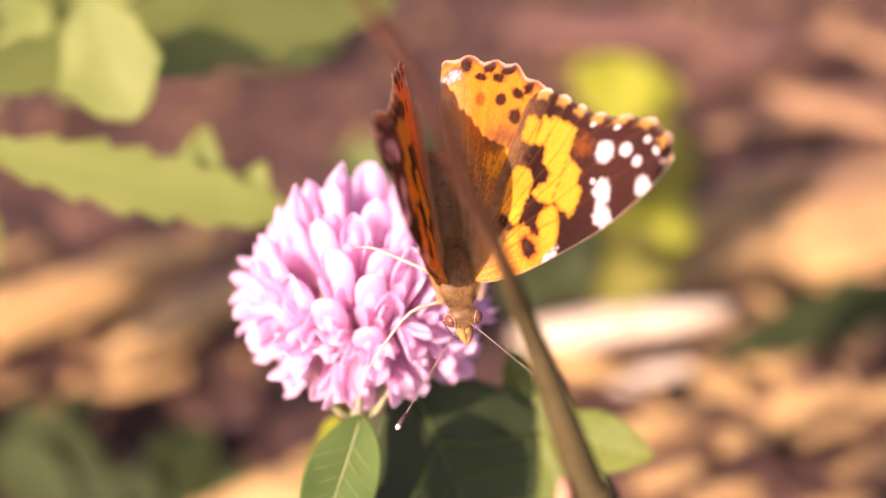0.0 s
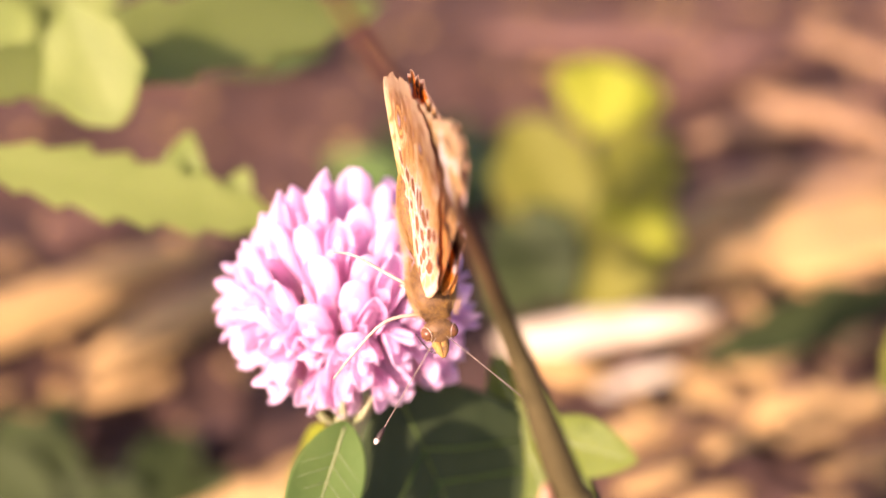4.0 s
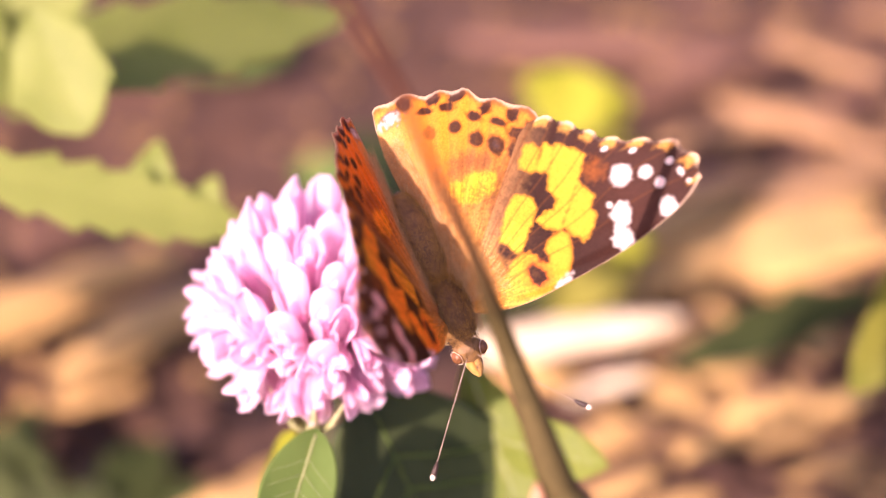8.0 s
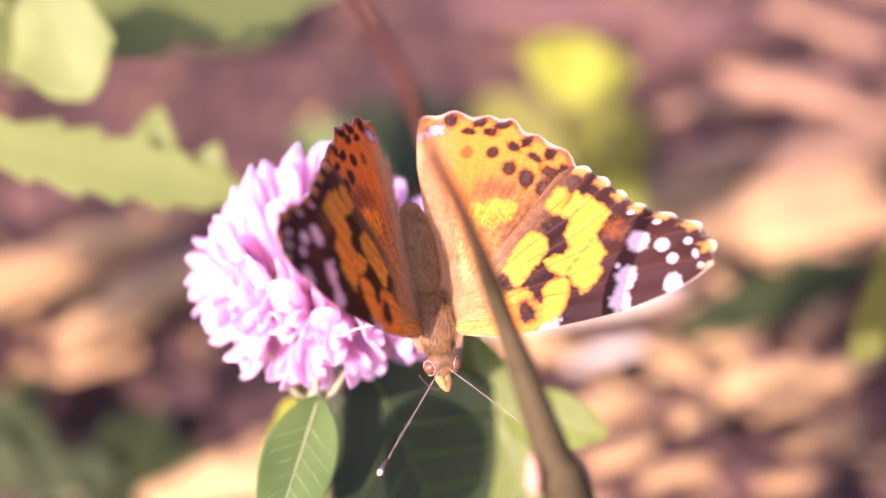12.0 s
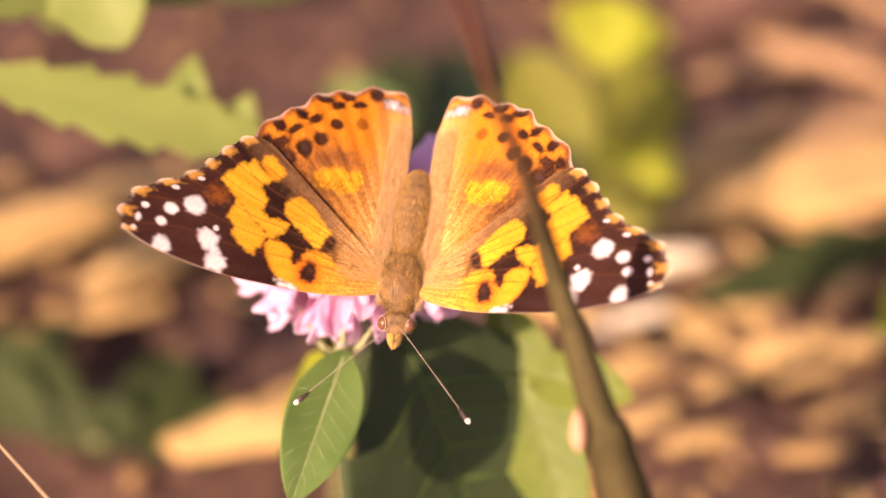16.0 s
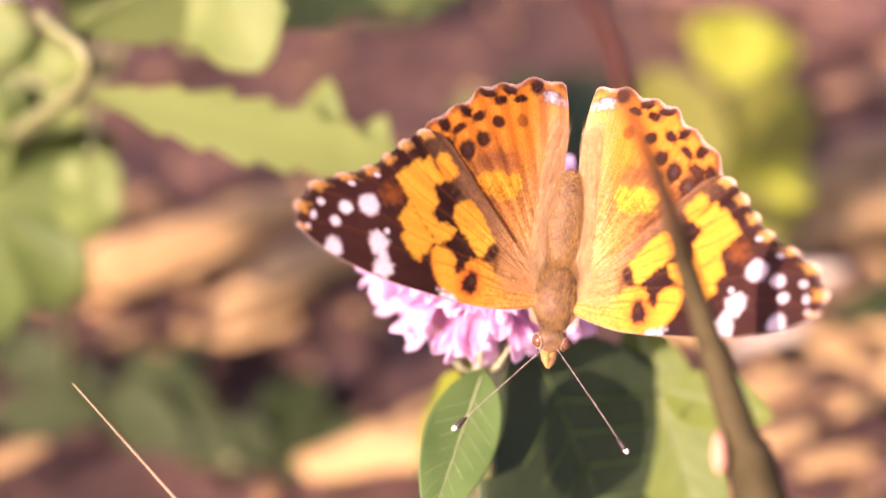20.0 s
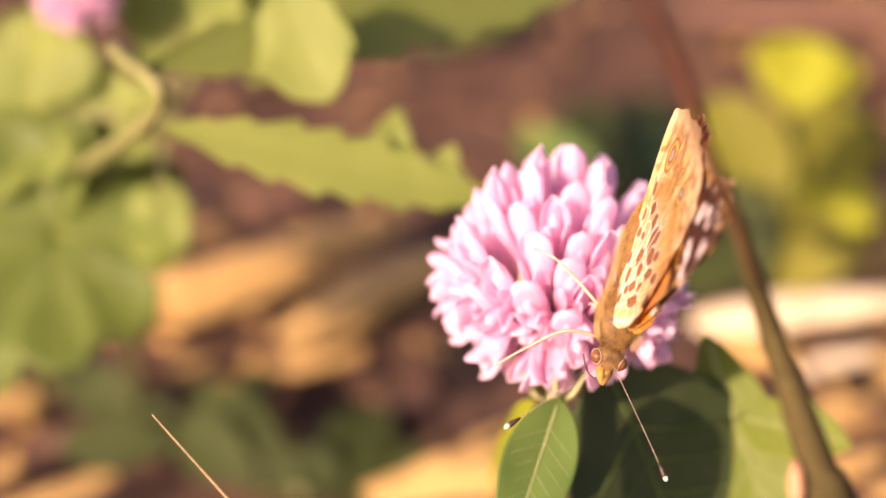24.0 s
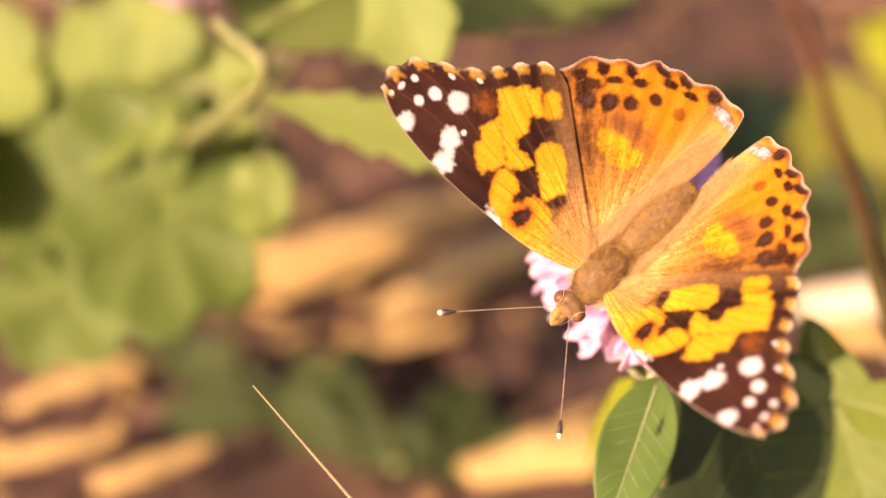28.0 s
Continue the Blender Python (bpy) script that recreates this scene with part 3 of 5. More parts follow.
def hind_under(u, v, s, r):
    w = (grain(u, v, 2.2, 25) - 0.5) * 0.6 + (grain(u, v, 7, 26) - 0.5) * 0.3
    col = np.empty((len(u), 3))
    col[:] = (0.84, 0.63, 0.30)
    paint(col, soft(grain(u, v, 0.8, 30) - 0.44 + w * 0.3, 0.16) * 0.8, CREAM)
    paint(col, soft(grain(u, v, 1.1, 31) - 0.64 + w * 0.3, 0.14) * 0.85, (0.46, 0.28, 0.10))
    ray = grain(np.arctan2(v, u + 0.4) * 9, np.hypot(u, v) * 0.42, 1.0, 33)
    paint(col, soft(ray - 0.64 + w * 0.25, 0.14) * 0.5, (0.50, 0.31, 0.11))
    ring = near_line(u, v, [(1.5, 12.6), (4.5, 13.6), (7.6, 13.2), (10.2, 10.8), (12.6, 8.6), (14.2, 5.4), (13.0, 1.6)])
    inner = soft(12.2 - np.hypot(u * 0.86, v - 0.5) + w * 2, 1.4)
    paint(col, inner, (0.80, 0.57, 0.28))
    paint(col, soft(0.8 - ring + w * 2.2, 0.7) * 0.7, (0.60, 0.39, 0.14))
    for a in (0.20, 0.45, 0.70, 0.88, 1.05, 1.22, 1.38):
        line = soft(0.10 - np.abs(np.arctan2(v, u + 0.4) - a - 0.03 * np.sin(v * 0.9 + a * 9)) * np.hypot(u, v), 0.14)
        paint(col, line * np.where(inner > 0.5, 0.9, 0.25), NET)
    for k, radius in enumerate((3.0, 5.2, 7.6, 9.8)):
        arc = soft(0.13 - np.abs(np.hypot(u, v - 0.3) - radius - 0.7 * np.sin(np.arctan2(v, u) * (9 + 2 * k) + k)), 0.14)
        paint(col, arc * inner * 0.85, NET)
    for x, y, a, b in UNDER_CELLS:
        d = np.hypot((u - x) / a, (v - y) / b)
        paint(col, soft(1.26 - d + w * 0.4, 0.2), NET)
        paint(col, soft(1.05 - d + w * 0.7, 0.25), (0.30, 0.15, 0.055))
        paint(col, soft(0.72 - d + w * 0.9, 0.3) * 0.7, (0.50, 0.27, 0.11))
    line = soft(0.07 - np.abs(np.arctan2(v, u + 0.4) - 0.78) * np.hypot(u, v), 0.1) * inner
    paint(col, line, NET)
    paint(col, soft(1 - np.hypot((u - 11.6) / 0.8, (v - 0.9) / 0.75) + w * 0.6, 0.3), (0.14, 0.09, 0.12))
    strip = soft(0.5 - np.abs(v + 1.0 - 0.011 * (u - 5) ** 2), 0.25) * soft(11.5 - u, 1)
    paint(col, strip * soft(np.sin(u * 9), 0.8), NET)
    for x, y, k, dark in ((4.9, 17.0, 1.45, 0.5), (7.6, 16.4, 0.55, 0.25), (9.9, 14.1, 0.75, 0.4), (11.8, 12.1, 1.0, 0.8), (13.8, 10.4, 0.55, 0.5)):
        d = np.hypot(u - x, (v - y) * 0.86)
        paint(col, soft(1.15 * k - d + w * 0.15), (0.34, 0.17, 0.045))
        paint(col, soft(0.98 * k - d + w * 0.15), (0.86, 0.60, 0.24))
        paint(col, soft(0.66 * k - d + w * 0.15) * (0.4 + 0.6 * dark), (0.30, 0.17, 0.10))
        paint(col, soft(0.36 * k - d), (0.58, 0.50, 0.50))
    out = (s > 0.30) * (s < 0.77)
    paint(col, soft(0.3 - np.abs(r - 0.90 - 0.01 * np.sin(s * 108)) * 22, 0.3) * out * 0.5, (0.62, 0.46, 0.34))
    paint(col, soft(r - 0.93, 0.02) * out, (0.82, 0.68, 0.44))
    return col ** 1.35 * (0.76 + 0.28 * grain(u, v, 12, 39))[:, None]


def fore_under(u, v, s, r):
    w = (grain(u, v, 2.6, 35) - 0.5) * 0.6 + (grain(u, v, 8, 36) - 0.5) * 0.3
    col = np.empty((len(u), 3))
    col[:] = (0.80, 0.47, 0.18)
    paint(col, soft(u - 17.0 + w * 2, 2.0), (0.80, 0.58, 0.26))
    paint(col, soft(grain(u, v, 0.9, 41) - 0.46 + w * 0.3, 0.16) * soft(u - 18.5, 3), CREAM)
    paint(col, soft(grain(u, v, 1.2, 42) - 0.66 + w * 0.3, 0.14) * soft(u - 18.5, 3) * 0.6, (0.46, 0.27, 0.09))
    dark = near_line(u, v, [(16.6, -3.2), (15.9, -0.4), (18.6, 0.6), (19.6, 2.8), (19.2, 5.4), (18.0, 8.0)])
    paint(col, soft(0.75 - dark + w * 1.2, 0.4), (0.15, 0.07, 0.03))
    pale = near_line(u, v, [(20.6, -3.0), (20.8, -1.2), (20.5, 1.0), (21.6, 2.6), (21.0, 4.1), (23.0, 5.2)])
    paint(col, soft(0.75 - pale + w * 1.4, 0.4), (0.93, 0.87, 0.78))
    for x, y, a, b in ((23.2, -2.6, 1.3, 0.7), (26.7, -1.7, 1.1, 0.9), (24.2, 3.0, 0.5, 0.8)):
        paint(col, soft(1 - np.hypot((u - x) / a, (v - y) / b) + w * 1.2, 0.4) * 0.95, (0.20, 0.09, 0.035))
    paint(col, soft(0.7 - np.hypot(u - 8.95, v + 1.4) + w) * 0.6, (0.2, 0.09, 0.04))
    for x, y, a in ((24.6, 0.4, 0.9), (25.6, -0.9, 0.45), (23.4, 1.8, 0.5)):
        paint(col, soft(a - np.hypot(u - x, v - y) + w * 0.5), (0.93, 0.85, 0.70))
    paint(col, soft(0.35 - np.abs(r - 0.9) * 20, 0.3) * (s > 0.54) * 0.5, (0.50, 0.33, 0.14))
    paint(col, soft(r - 0.955, 0.02) * (s > 0.54), (0.80, 0.66, 0.42))
    return col ** 1.4 * (0.72 + 0.28 * grain(u, v, 12, 49))[:, None]


def wing_mesh(name, edge, upper, under, side, camber):
    """A wing as two sheets of scales with a rim; side is 1 or -1."""
    ns, nr = 400, 160
    line = smooth_line([(x, y, 0) for x, y in edge], 20)
    cum = [0.0]
    for a, b in zip(line, line[1:]):
        cum.append(cum[-1] + (b - a).length)
    at = np.linspace(0, cum[-1], ns)
    ex, ey = np.interp(at, cum, [p.x for p in line]), np.interp(at, cum, [p.y for p in line])
    sv = np.linspace(0, 1, ns)
    lobes = (0.545, 0.93) if upper is fore_upper else (0.32, 0.725)
    inner = (sv > lobes[0]) & (sv < lobes[1])
    beat = 118 if upper is fore_upper else 108
    scallop = np.where(inner, 0.010 * np.sin(sv * beat + 0.8 * np.sin(sv * 23)) + 0.0015 * np.sin(sv * 610 + 2 * np.sin(sv * 97)), 0.0)
    ex, ey = ex * (1 + scallop), ey * (1 + scallop)
    rv = np.linspace(0, 1, nr) ** 0.8
    u, v = np.outer(ex, rv).ravel(), np.outer(ey, rv).ravel()
    s, r = np.repeat(sv, nr), np.tile(rv, ns)
    ang = np.arctan2(v + 0.6, u + 1.5)
    z = camber * np.sin(r * math.pi * 0.9) + 0.06 * np.sin(ang * 55) * np.clip(r * 1.4 - 0.2, 0, 1) + 0.12 * np.sin(u * 0.35 + v * 0.22) * r
    th = 0.05 * (1 - r) + 0.022
    top = np.stack([u * side, v, z + th], 1) * MM
    bot = np.stack([u * side, v, z - th], 1) * MM
    # how thin the wing is: dense hair near the body and along the inner margin holds light back
    thin = np.clip((np.hypot(u, v) - 5) / 7, 0.12, 1) * np.clip(u / 4.5, 0.12, 1)
    cols = np.concatenate([upper(u, v, s, r), under(u, v, s, r)])
    i, j = np.meshgrid(np.arange(ns - 1), np.arange(nr - 1), indexing="ij")
    a = (i * nr + j).ravel()
    q = np.stack([a, a + nr, a + nr + 1, a + 1], 1)
    k = ns * nr
    rim = np.arange(ns - 1) * nr + nr - 1
    rq = np.stack([rim, rim + nr, rim + nr + k, rim + k], 1)
    if side > 0:
        faces = np.concatenate([q[:, ::-1], q + k, rq])
    else:
        faces = np.concatenate([q, (q + k)[:, ::-1], rq[:, ::-1]])
    # an upward face runs against the clock seen from +z
    p = np.concatenate([top, bot])
    f0 = faces[len(q) // 2]
    nz = np.cross(p[f0[1]] - p[f0[0]], p[f0[2]] - p[f0[0]])[2]
    if nz < 0:
        faces = faces[:, ::-1]
    me = bpy.data.meshes.new(name)
    me.vertices.add(len(p))
    me.vertices.foreach_set("co", p.ravel())
    me.loops.add(faces.size)
    me.loops.foreach_set("vertex_index", faces.ravel().astype(np.int32))
    me.polygons.add(len(faces))
    me.polygons.foreach_set("loop_start", (np.arange(len(faces)) * 4).astype(np.int32))
    me.polygons.foreach_set("use_smooth", np.ones(len(faces), bool))
    me.update(calc_edges=True)
    attr = me.color_attributes.new("pattern", "FLOAT_COLOR", "POINT")
    attr.data.foreach_set("color", np.concatenate([np.clip(cols, 0, 1), np.tile(thin, 2)[:, None]], 1).ravel().astype(np.float32))
    me.materials.append(WING)
    return me


def hairs(count, spot, length, width, seed):
    """Fine tapered hairs; spot(rng) gives a place and a direction in millimetres."""
    rng = random.Random(seed)
    verts, faces = [], []
    for _ in range(count):
        p, d = spot(rng)
        d = d.normalized()
        side = d.cross(Vector((rng.uniform(-1, 1), rng.uniform(-1, 1), rng.uniform(-1, 1)))).normalized() * width
        ln = length * rng.uniform(0.6, 1.3)
        bend = Vector((rng.uniform(-1, 1), rng.uniform(-1, 1), rng.uniform(-1, 1))) * ln * 0.15
        k = len(verts)
        verts += [(p - side) * MM, (p + side) * MM, (p + d * ln * 0.55 + bend * 0.4 + side * 0.7) * MM, (p + d * ln * 0.55 + bend * 0.4 - side * 0.7) * MM, (p + d * ln + bend) * MM]
        faces += [(k, k + 1, k + 2, k + 3), (k + 3, k + 2, k + 4)]
    return verts, faces


def loft(stations, sides=20, ripple=0.0, waves=0):
    """A round body along y from stations (y, z, half width, half height), in millimetres."""
    verts, faces = [], []
    n = len(stations)
    for i, (y, z, a, b) in enumerate(stations):
        k = 1 + ripple * math.cos(i * waves)
        for j in range(sides):
            t = 2 * math.pi * j / sides
            verts.append((math.cos(t) * a * k * MM, y * MM, (z + math.sin(t) * b * k) * MM))
    for i in range(n - 1):
        for j in range(sides):
            p, q = i * sides + j, i * sides + (j + 1) % sides
            faces.append((p, p + sides, q + sides, q))
    faces.append(tuple(range(sides)))
    faces.append(tuple(range(n * sides - 1, (n - 1) * sides - 1, -1)))
    return verts, faces


def egg(y0, y1, z0, z1, w, h, n=18, power=0.55, lean=0.0):
    res = []
    for i in range(n + 1):
        t = i / n
        k = max(0.02, math.sin(math.pi * (t ** (1 - lean))) ** power)
        res.append((y0 + (y1 - y0) * t, z0 + (z1 - z0) * t, w * k, h * k))
    return res


def build_butterfly():
    bf = thing("butterfly", (0, 0, 0.135), "orange and black butterfly with white-spotted wing tips on the clover", "butterfly")
    v, f = loft(egg(-3.9, 3.4, 0.1, 0.1, 2.45, 2.0, power=0.5))
    thorax = part("thorax", mesh_of("thorax", v, f, CHITIN), bf)

    def on_thorax(rng):
        a, y = rng.uniform(-0.5, 3.64), rng.uniform(-3.6, 3.2)
        k = math.sqrt(max(0.05, 1 - (y / 3.9) ** 2))
        nrm = Vector((math.cos(a), 0, math.sin(a)))
        return Vector((nrm.x * 2.4 * k, y, 0.1 + nrm.z * 1.95 * k)), nrm * 0.6 + Vector((0, 0.9, 0))
    v, f = hairs(7500, on_thorax, 0.75, 0.009, 1)
    part("fur", mesh_of("fur", v, f, FUR), thorax, "golden hairs")
    v, f = loft(egg(2.4, 13.6, 0.0, 0.2, 2.1, 1.65, 40, 0.5, 0.12), 20, 0.012, 1.25)
    abdomen = part("abdomen", mesh_of("abdomen", v, f, CHITIN), bf)

    def on_flank(rng):
        side, y = rng.choice((-1, 1)), rng.uniform(-3.4, 8.5)
        return Vector((side * rng.uniform(1.6, 2.3), y, rng.uniform(0.2, 1.2))), Vector((side * rng.uniform(0.25, 0.8), 1.0, rng.uniform(0.0, 0.5)))
    v, f = hairs(2600, on_flank, 1.5, 0.008, 12)
    part("side_hair", mesh_of("side_hair", v, f, FUR_PALE), abdomen, "long pale-gold hairs along the flanks")

    def on_abdomen(rng):
        a, t = rng.uniform(-0.6, 3.74), rng.uniform(0.05, 0.95)
        k = math.sin(math.pi * t ** 0.88) ** 0.5
        nrm = Vector((math.cos(a), 0, math.sin(a)))
        return Vector((nrm.x * 2.07 * k, 2.4 + 11.2 * t, 0.1 + nrm.z * 1.63 * k)), nrm * 0.35 + Vector((0, 1, 0))
    v, f = hairs(14000, on_abdomen, 0.30, 0.011, 2)
    part("fur", mesh_of("fur", v, f, FUR), abdomen, "short golden hairs in faint bands")
    v, f = loft(egg(-5.9, -3.2, -0.2, 0.0, 1.75, 1.25, 14))
    head = part("head", mesh_of("head", v, f, CHITIN), bf)
    for sg in (-1, 1):
        v, f = loft(egg(-0.75, 0.75, 0, 0, 0.58, 0.72, 12), 16)
        part("eye", mesh_of("eye", v, f, EYE), head, "glossy amber eye with a pale rim", pose(sg * 1.38 * MM, -4.85 * MM, 0.35 * MM, 0, sg * -28, sg * -22))
        v, f = tube([Vector((sg * 0.10, math.cos(a) * 0.80, math.sin(a) * 0.76)) * MM for a in [k * math.pi / 9 for k in range(-3, 13)]], 0.04 * MM, 6)
        part("eye_rim", mesh_of("eye_rim", v, f, LEG), head, "cream rim round the eye", pose(sg * 1.38 * MM, -4.85 * MM, 0.35 * MM, 0, sg * -28, sg * -22))
        v, f = tube([Vector(p) * MM for p in ((sg * 0.40, -5.0, -0.4), (sg * 0.42, -6.0, -0.4), (sg * 0.26, -6.8, -0.1), (sg * 0.08, -7.5, 0.1))], [0.46 * MM, 0.52 * MM, 0.40 * MM, 0.10 * MM], 8)
        part("palp", mesh_of("palp", v, f, FUR), head)
        line = smooth_line([Vector(p) * MM for p in ((sg * 0.5, -5.3, 0.6), (sg * 2.6, -7.8, 1.1), (sg * 5.6, -11.3, 1.4), (sg * 7.7, -13.8, 1.6))], 6)
        v, f = tube(line, [0.044 * MM * (1.1 if i % 2 else 0.85) for i in range(len(line))], 6)
        ant = part("antenna", mesh_of("antenna", v, f, SHAFT), head, "thin pale antenna")
        a, b = Vector((sg * 7.6, -13.7, 1.6)) * MM, Vector((sg * 8.8, -15.1, 1.65)) * MM
        v, f = tube([a.lerp(b, t) for t in (0, 0.3, 0.6, 0.8)], [0.1 * MM, 0.24 * MM, 0.3 * MM, 0.27 * MM], 8)
        w, g = tube([a.lerp(b, t) for t in (0.78, 0.9, 1.0, 1.06)], [0.275 * MM, 0.27 * MM, 0.2 * MM, 0.06 * MM], 8)
        vv, ff = joined([(v, f), (w, g)])
        club = mesh_of("club", vv, ff, CLUB_DARK)
        club.materials.append(CLUB_TIP)
        for k, pl in enumerate(club.polygons):
            pl.material_index = 1 if k >= len(f) else 0
        part("club", club, bf, "dark antenna club with a cream tip")

    def on_head(rng):
        a, y = rng.uniform(0, 3.14), rng.uniform(-5.6, -3.3)
        nrm = Vector((math.cos(a), 0, math.sin(a)))
        return Vector((nrm.x * 1.25, y, nrm.z * 1.08)), nrm * 0.8 + Vector((0, 0.5, 0))
    v, f = hairs(1600, on_head, 0.42, 0.010, 3)
    part("fur", mesh_of("fur", v, f, FUR), head, "short brown-gold hairs")
    v, f = tube(smooth_line([Vector(p) * MM for p in ((0, -5.9, -0.6), (-0.3, -6.6, -2.2), (-0.8, -5.6, -4.4), (-1.4, -3.8, -5.8))], 5), 0.09 * MM, 6)
    part("proboscis", mesh_of("proboscis", v, f, CLUB_DARK), head)
    legs = (((-1.2, -2.4, -1.2), (-5.2, -3.2, -0.6), (-8.6, -6.2, -2.2), (-10.6, -8.4, -4.2)), ((-1.3, 0.2, -1.3), (-4.6, 2.2, -1.2), (-7.6, 4.6, -3.4), (-9.6, 5.6, -6.0)),
            ((-1.0, 0.0, -1.4), (-2.0, 0.8, -2.6), (-2.4, 1.4, -4.2), (-2.2, 1.6, -6.0)), ((1.2, -0.6, -1.3), (2.2, -0.2, -2.6), (1.8, 0.4, -4.4), (1.2, 0.8, -6.0)),
            ((1.2, 0.0, -1.4), (3.2, 1.4, -3.0), (2.4, 2.6, -5.4), (1.2, 3.4, -7.4)), ((0.8, 0.6, -1.5), (1.4, 1.0, -3.4), (0.6, 1.2, -5.6), (-0.6, 1.4, -7.2)))
    spread_legs = []
    for k, pts in enumerate(legs):
        hip = Vector(pts[0]) * MM
        line = smooth_line([Vector(p) * MM - hip for p in pts], 4)
        v, f = tube(line, [0.2 * MM * (1.15 - 0.75 * i / len(line)) for i in range(len(line))], 6)
        ob = part("leg", mesh_of("leg", v, f, LEG), bf, "", Matrix.Translation(hip))
        if k < 2:
            spread_legs.append((ob, hip))
    wings = {}
    for side, key in ((-1, "L"), (1, "R")):
        wings["F" + key] = part("forewing", wing_mesh("forewing", FORE_EDGE, fore_upper, fore_under, side, 0.28), bf, "dark-tipped orange forewing with white spots")
        wings["H" + key] = part("hindwing", wing_mesh("hindwing", HIND_EDGE, hind_upper, hind_under, side, 0.2), bf, "orange hindwing with rows of dark spots")

        def on_wing(rng, side=side):
            y, x = rng.uniform(1.0, 17.5), rng.uniform(0.1, 2.9)
            return Vector((side * x, y, 0.15 + 0.3 * rng.random())), Vector((side * (0.25 - 0.14 * x), 1, 0.30))
        v, f = hairs(3600, on_wing, 1.5, 0.007, 8 + side)
        part("fur", mesh_of("fur", v, f, FUR_PALE), wings["H" + key], "long pale-gold hairs along the inner margin")

        def on_base(rng, side=side):
            a, d = rng.uniform(-0.25, 0.85), rng.uniform(1.2, 6.0)
            return Vector((side * d * math.cos(a), d * math.sin(a), 0.28)), Vector((side * math.cos(a), math.sin(a), 0.16))
        v, f = hairs(2200, on_base, 0.7, 0.007, 18 + side)
        part("fur", mesh_of("fur", v, f, FUR_PALE), wings["F" + key], "fine gold hairs at the wing base")
    return bf, wings, spread_legs


BUTTERFLY, WINGS, SPREAD_LEGS = build_butterfly()


# ---- clover ----
def petal_sheet(length, width, cup, curl, seed):
    """A thin blunt petal along +z, cupped about its length."""
    rng = random.Random(seed)
    n, m = 10, 4
    top, faces = [], []
    for i in range(n + 1):
        s = i / n
        w = width * 0.5 * (0.34 + 0.66 * min(1.0, s / 0.55) ** 1.2)
        if s > 0.78:
            w *= math.sqrt(max(0.02, 1 - ((s - 0.78) / 0.225) ** 2))
        for j in range(-m, m + 1):
            a = j / m * cup
            x = math.sin(a) / max(math.sin(min(cup, 1.57)), 0.3) * w
            y = (1 - math.cos(a)) * w * 0.8 + curl * length * s * s * s + rng.uniform(-0.05, 0.05)
            if s > 0.8:
                y += (s - 0.8) * width * 0.55
            top.append(Vector((x, y, length * s)) * MM)
    c = 2 * m + 1
    k = len(top)
    bot = [v + Vector((0, 0.12 * MM, 0)) for v in top]
    for i in range(n):
        for j in range(2 * m):
            a = i * c + j
            faces += [(a, a + 1, a + c + 1, a + c), (k + a, k + a + c, k + a + c + 1, k + a + 1)]
    for i in range(n):
        faces += [(i * c, (i + 1) * c, k + (i + 1) * c, k + i * c), (i * c + c - 1, k + i * c + c - 1, k + (i + 1) * c + c - 1, (i + 1) * c + c - 1)]
    faces += [(n * c + j, n * c + j + 1, k + n * c + j + 1, k + n * c + j) for j in range(2 * m)]
    return top + bot, faces


def closed_petal(length, width, seed):
    """A folded standard petal along +z: blunt, rounded, creased along its back."""
    rng = random.Random(seed)
    n, sides = 12, 12
    verts, faces = [], []
    bend = rng.uniform(-0.25, 0.05)
    for i in range(n + 1):
        s = i / n
        w = width * 0.5 * (0.30 + 0.70 * min(1.0, s / 0.62) ** 1.3)
        if s > 0.74:
            w *= math.sqrt(max(0.015, 1 - ((s - 0.74) / 0.262) ** 2.2))
        for j in range(sides):
            a = 2 * math.pi * j / sides
            x, y = math.cos(a), math.sin(a) * 0.5
            y *= 1 - 0.30 * math.exp(-(x / 0.28) ** 2)
            verts.append(Vector((x * w * (1 + 0.06 * math.sin(s * 5 + seed)), y * w + bend * s * s + 0.05 * rng.uniform(-1, 1), length * s)) * MM)
    for i in range(n):
        for j in range(sides):
            a, b = i * sides + j, i * sides + (j + 1) % sides
            faces.append((a, b, b + sides, a + sides))
    faces.append(tuple(range(n * sides, n * sides + sides)))
    return verts, faces


def floret_mesh(kind):
    """One clover floret along +z: a folded standard petal, two wing petals and the tube."""
    rng = random.Random(kind * 7 + 1)
    pieces = []
    ln = (11.4 if kind < 3 else 8.8) + rng.uniform(-0.8, 0.8)
    opened = kind >= 3
    cupped = kind == 2
    if opened:
        pieces.append(petal_sheet(ln, 3.2, 1.15, -0.14, kind))
    elif cupped:
        pieces.append(petal_sheet(ln, 3.7, 1.5, -0.05, kind))
        pieces.append(closed_petal(ln * 0.93, 2.3, kind + 9))
    else:
        pieces.append(closed_petal(ln * 1.03, 3.5, kind))
    for sg in (-1, 1):
        v, f = petal_sheet(ln * (0.80 if not opened else 0.90), 1.7 if not opened else 2.1, 1.1, 0.04 if not opened else 0.0, kind * 3 + sg)
        turn = pose(0, 0, 0, -5 if not opened else -12, sg * (5 if not opened else 16), sg * 50) @ Matrix.Translation((0, (0.3 if opened else 0.75) * MM, 0))
        pieces.append(([turn @ p for p in v], f))
    pieces.append(tube([Vector((0, 0.45, z)) * MM for z in (0, ln * 0.2, ln * 0.5, ln * 0.72, ln * 0.8)], [0.5 * MM, 0.8 * MM, 0.95 * MM, 0.7 * MM, 0.2 * MM], 8))
    v, f = joined(pieces)
    return mesh_of("floret", v, f, PETAL)


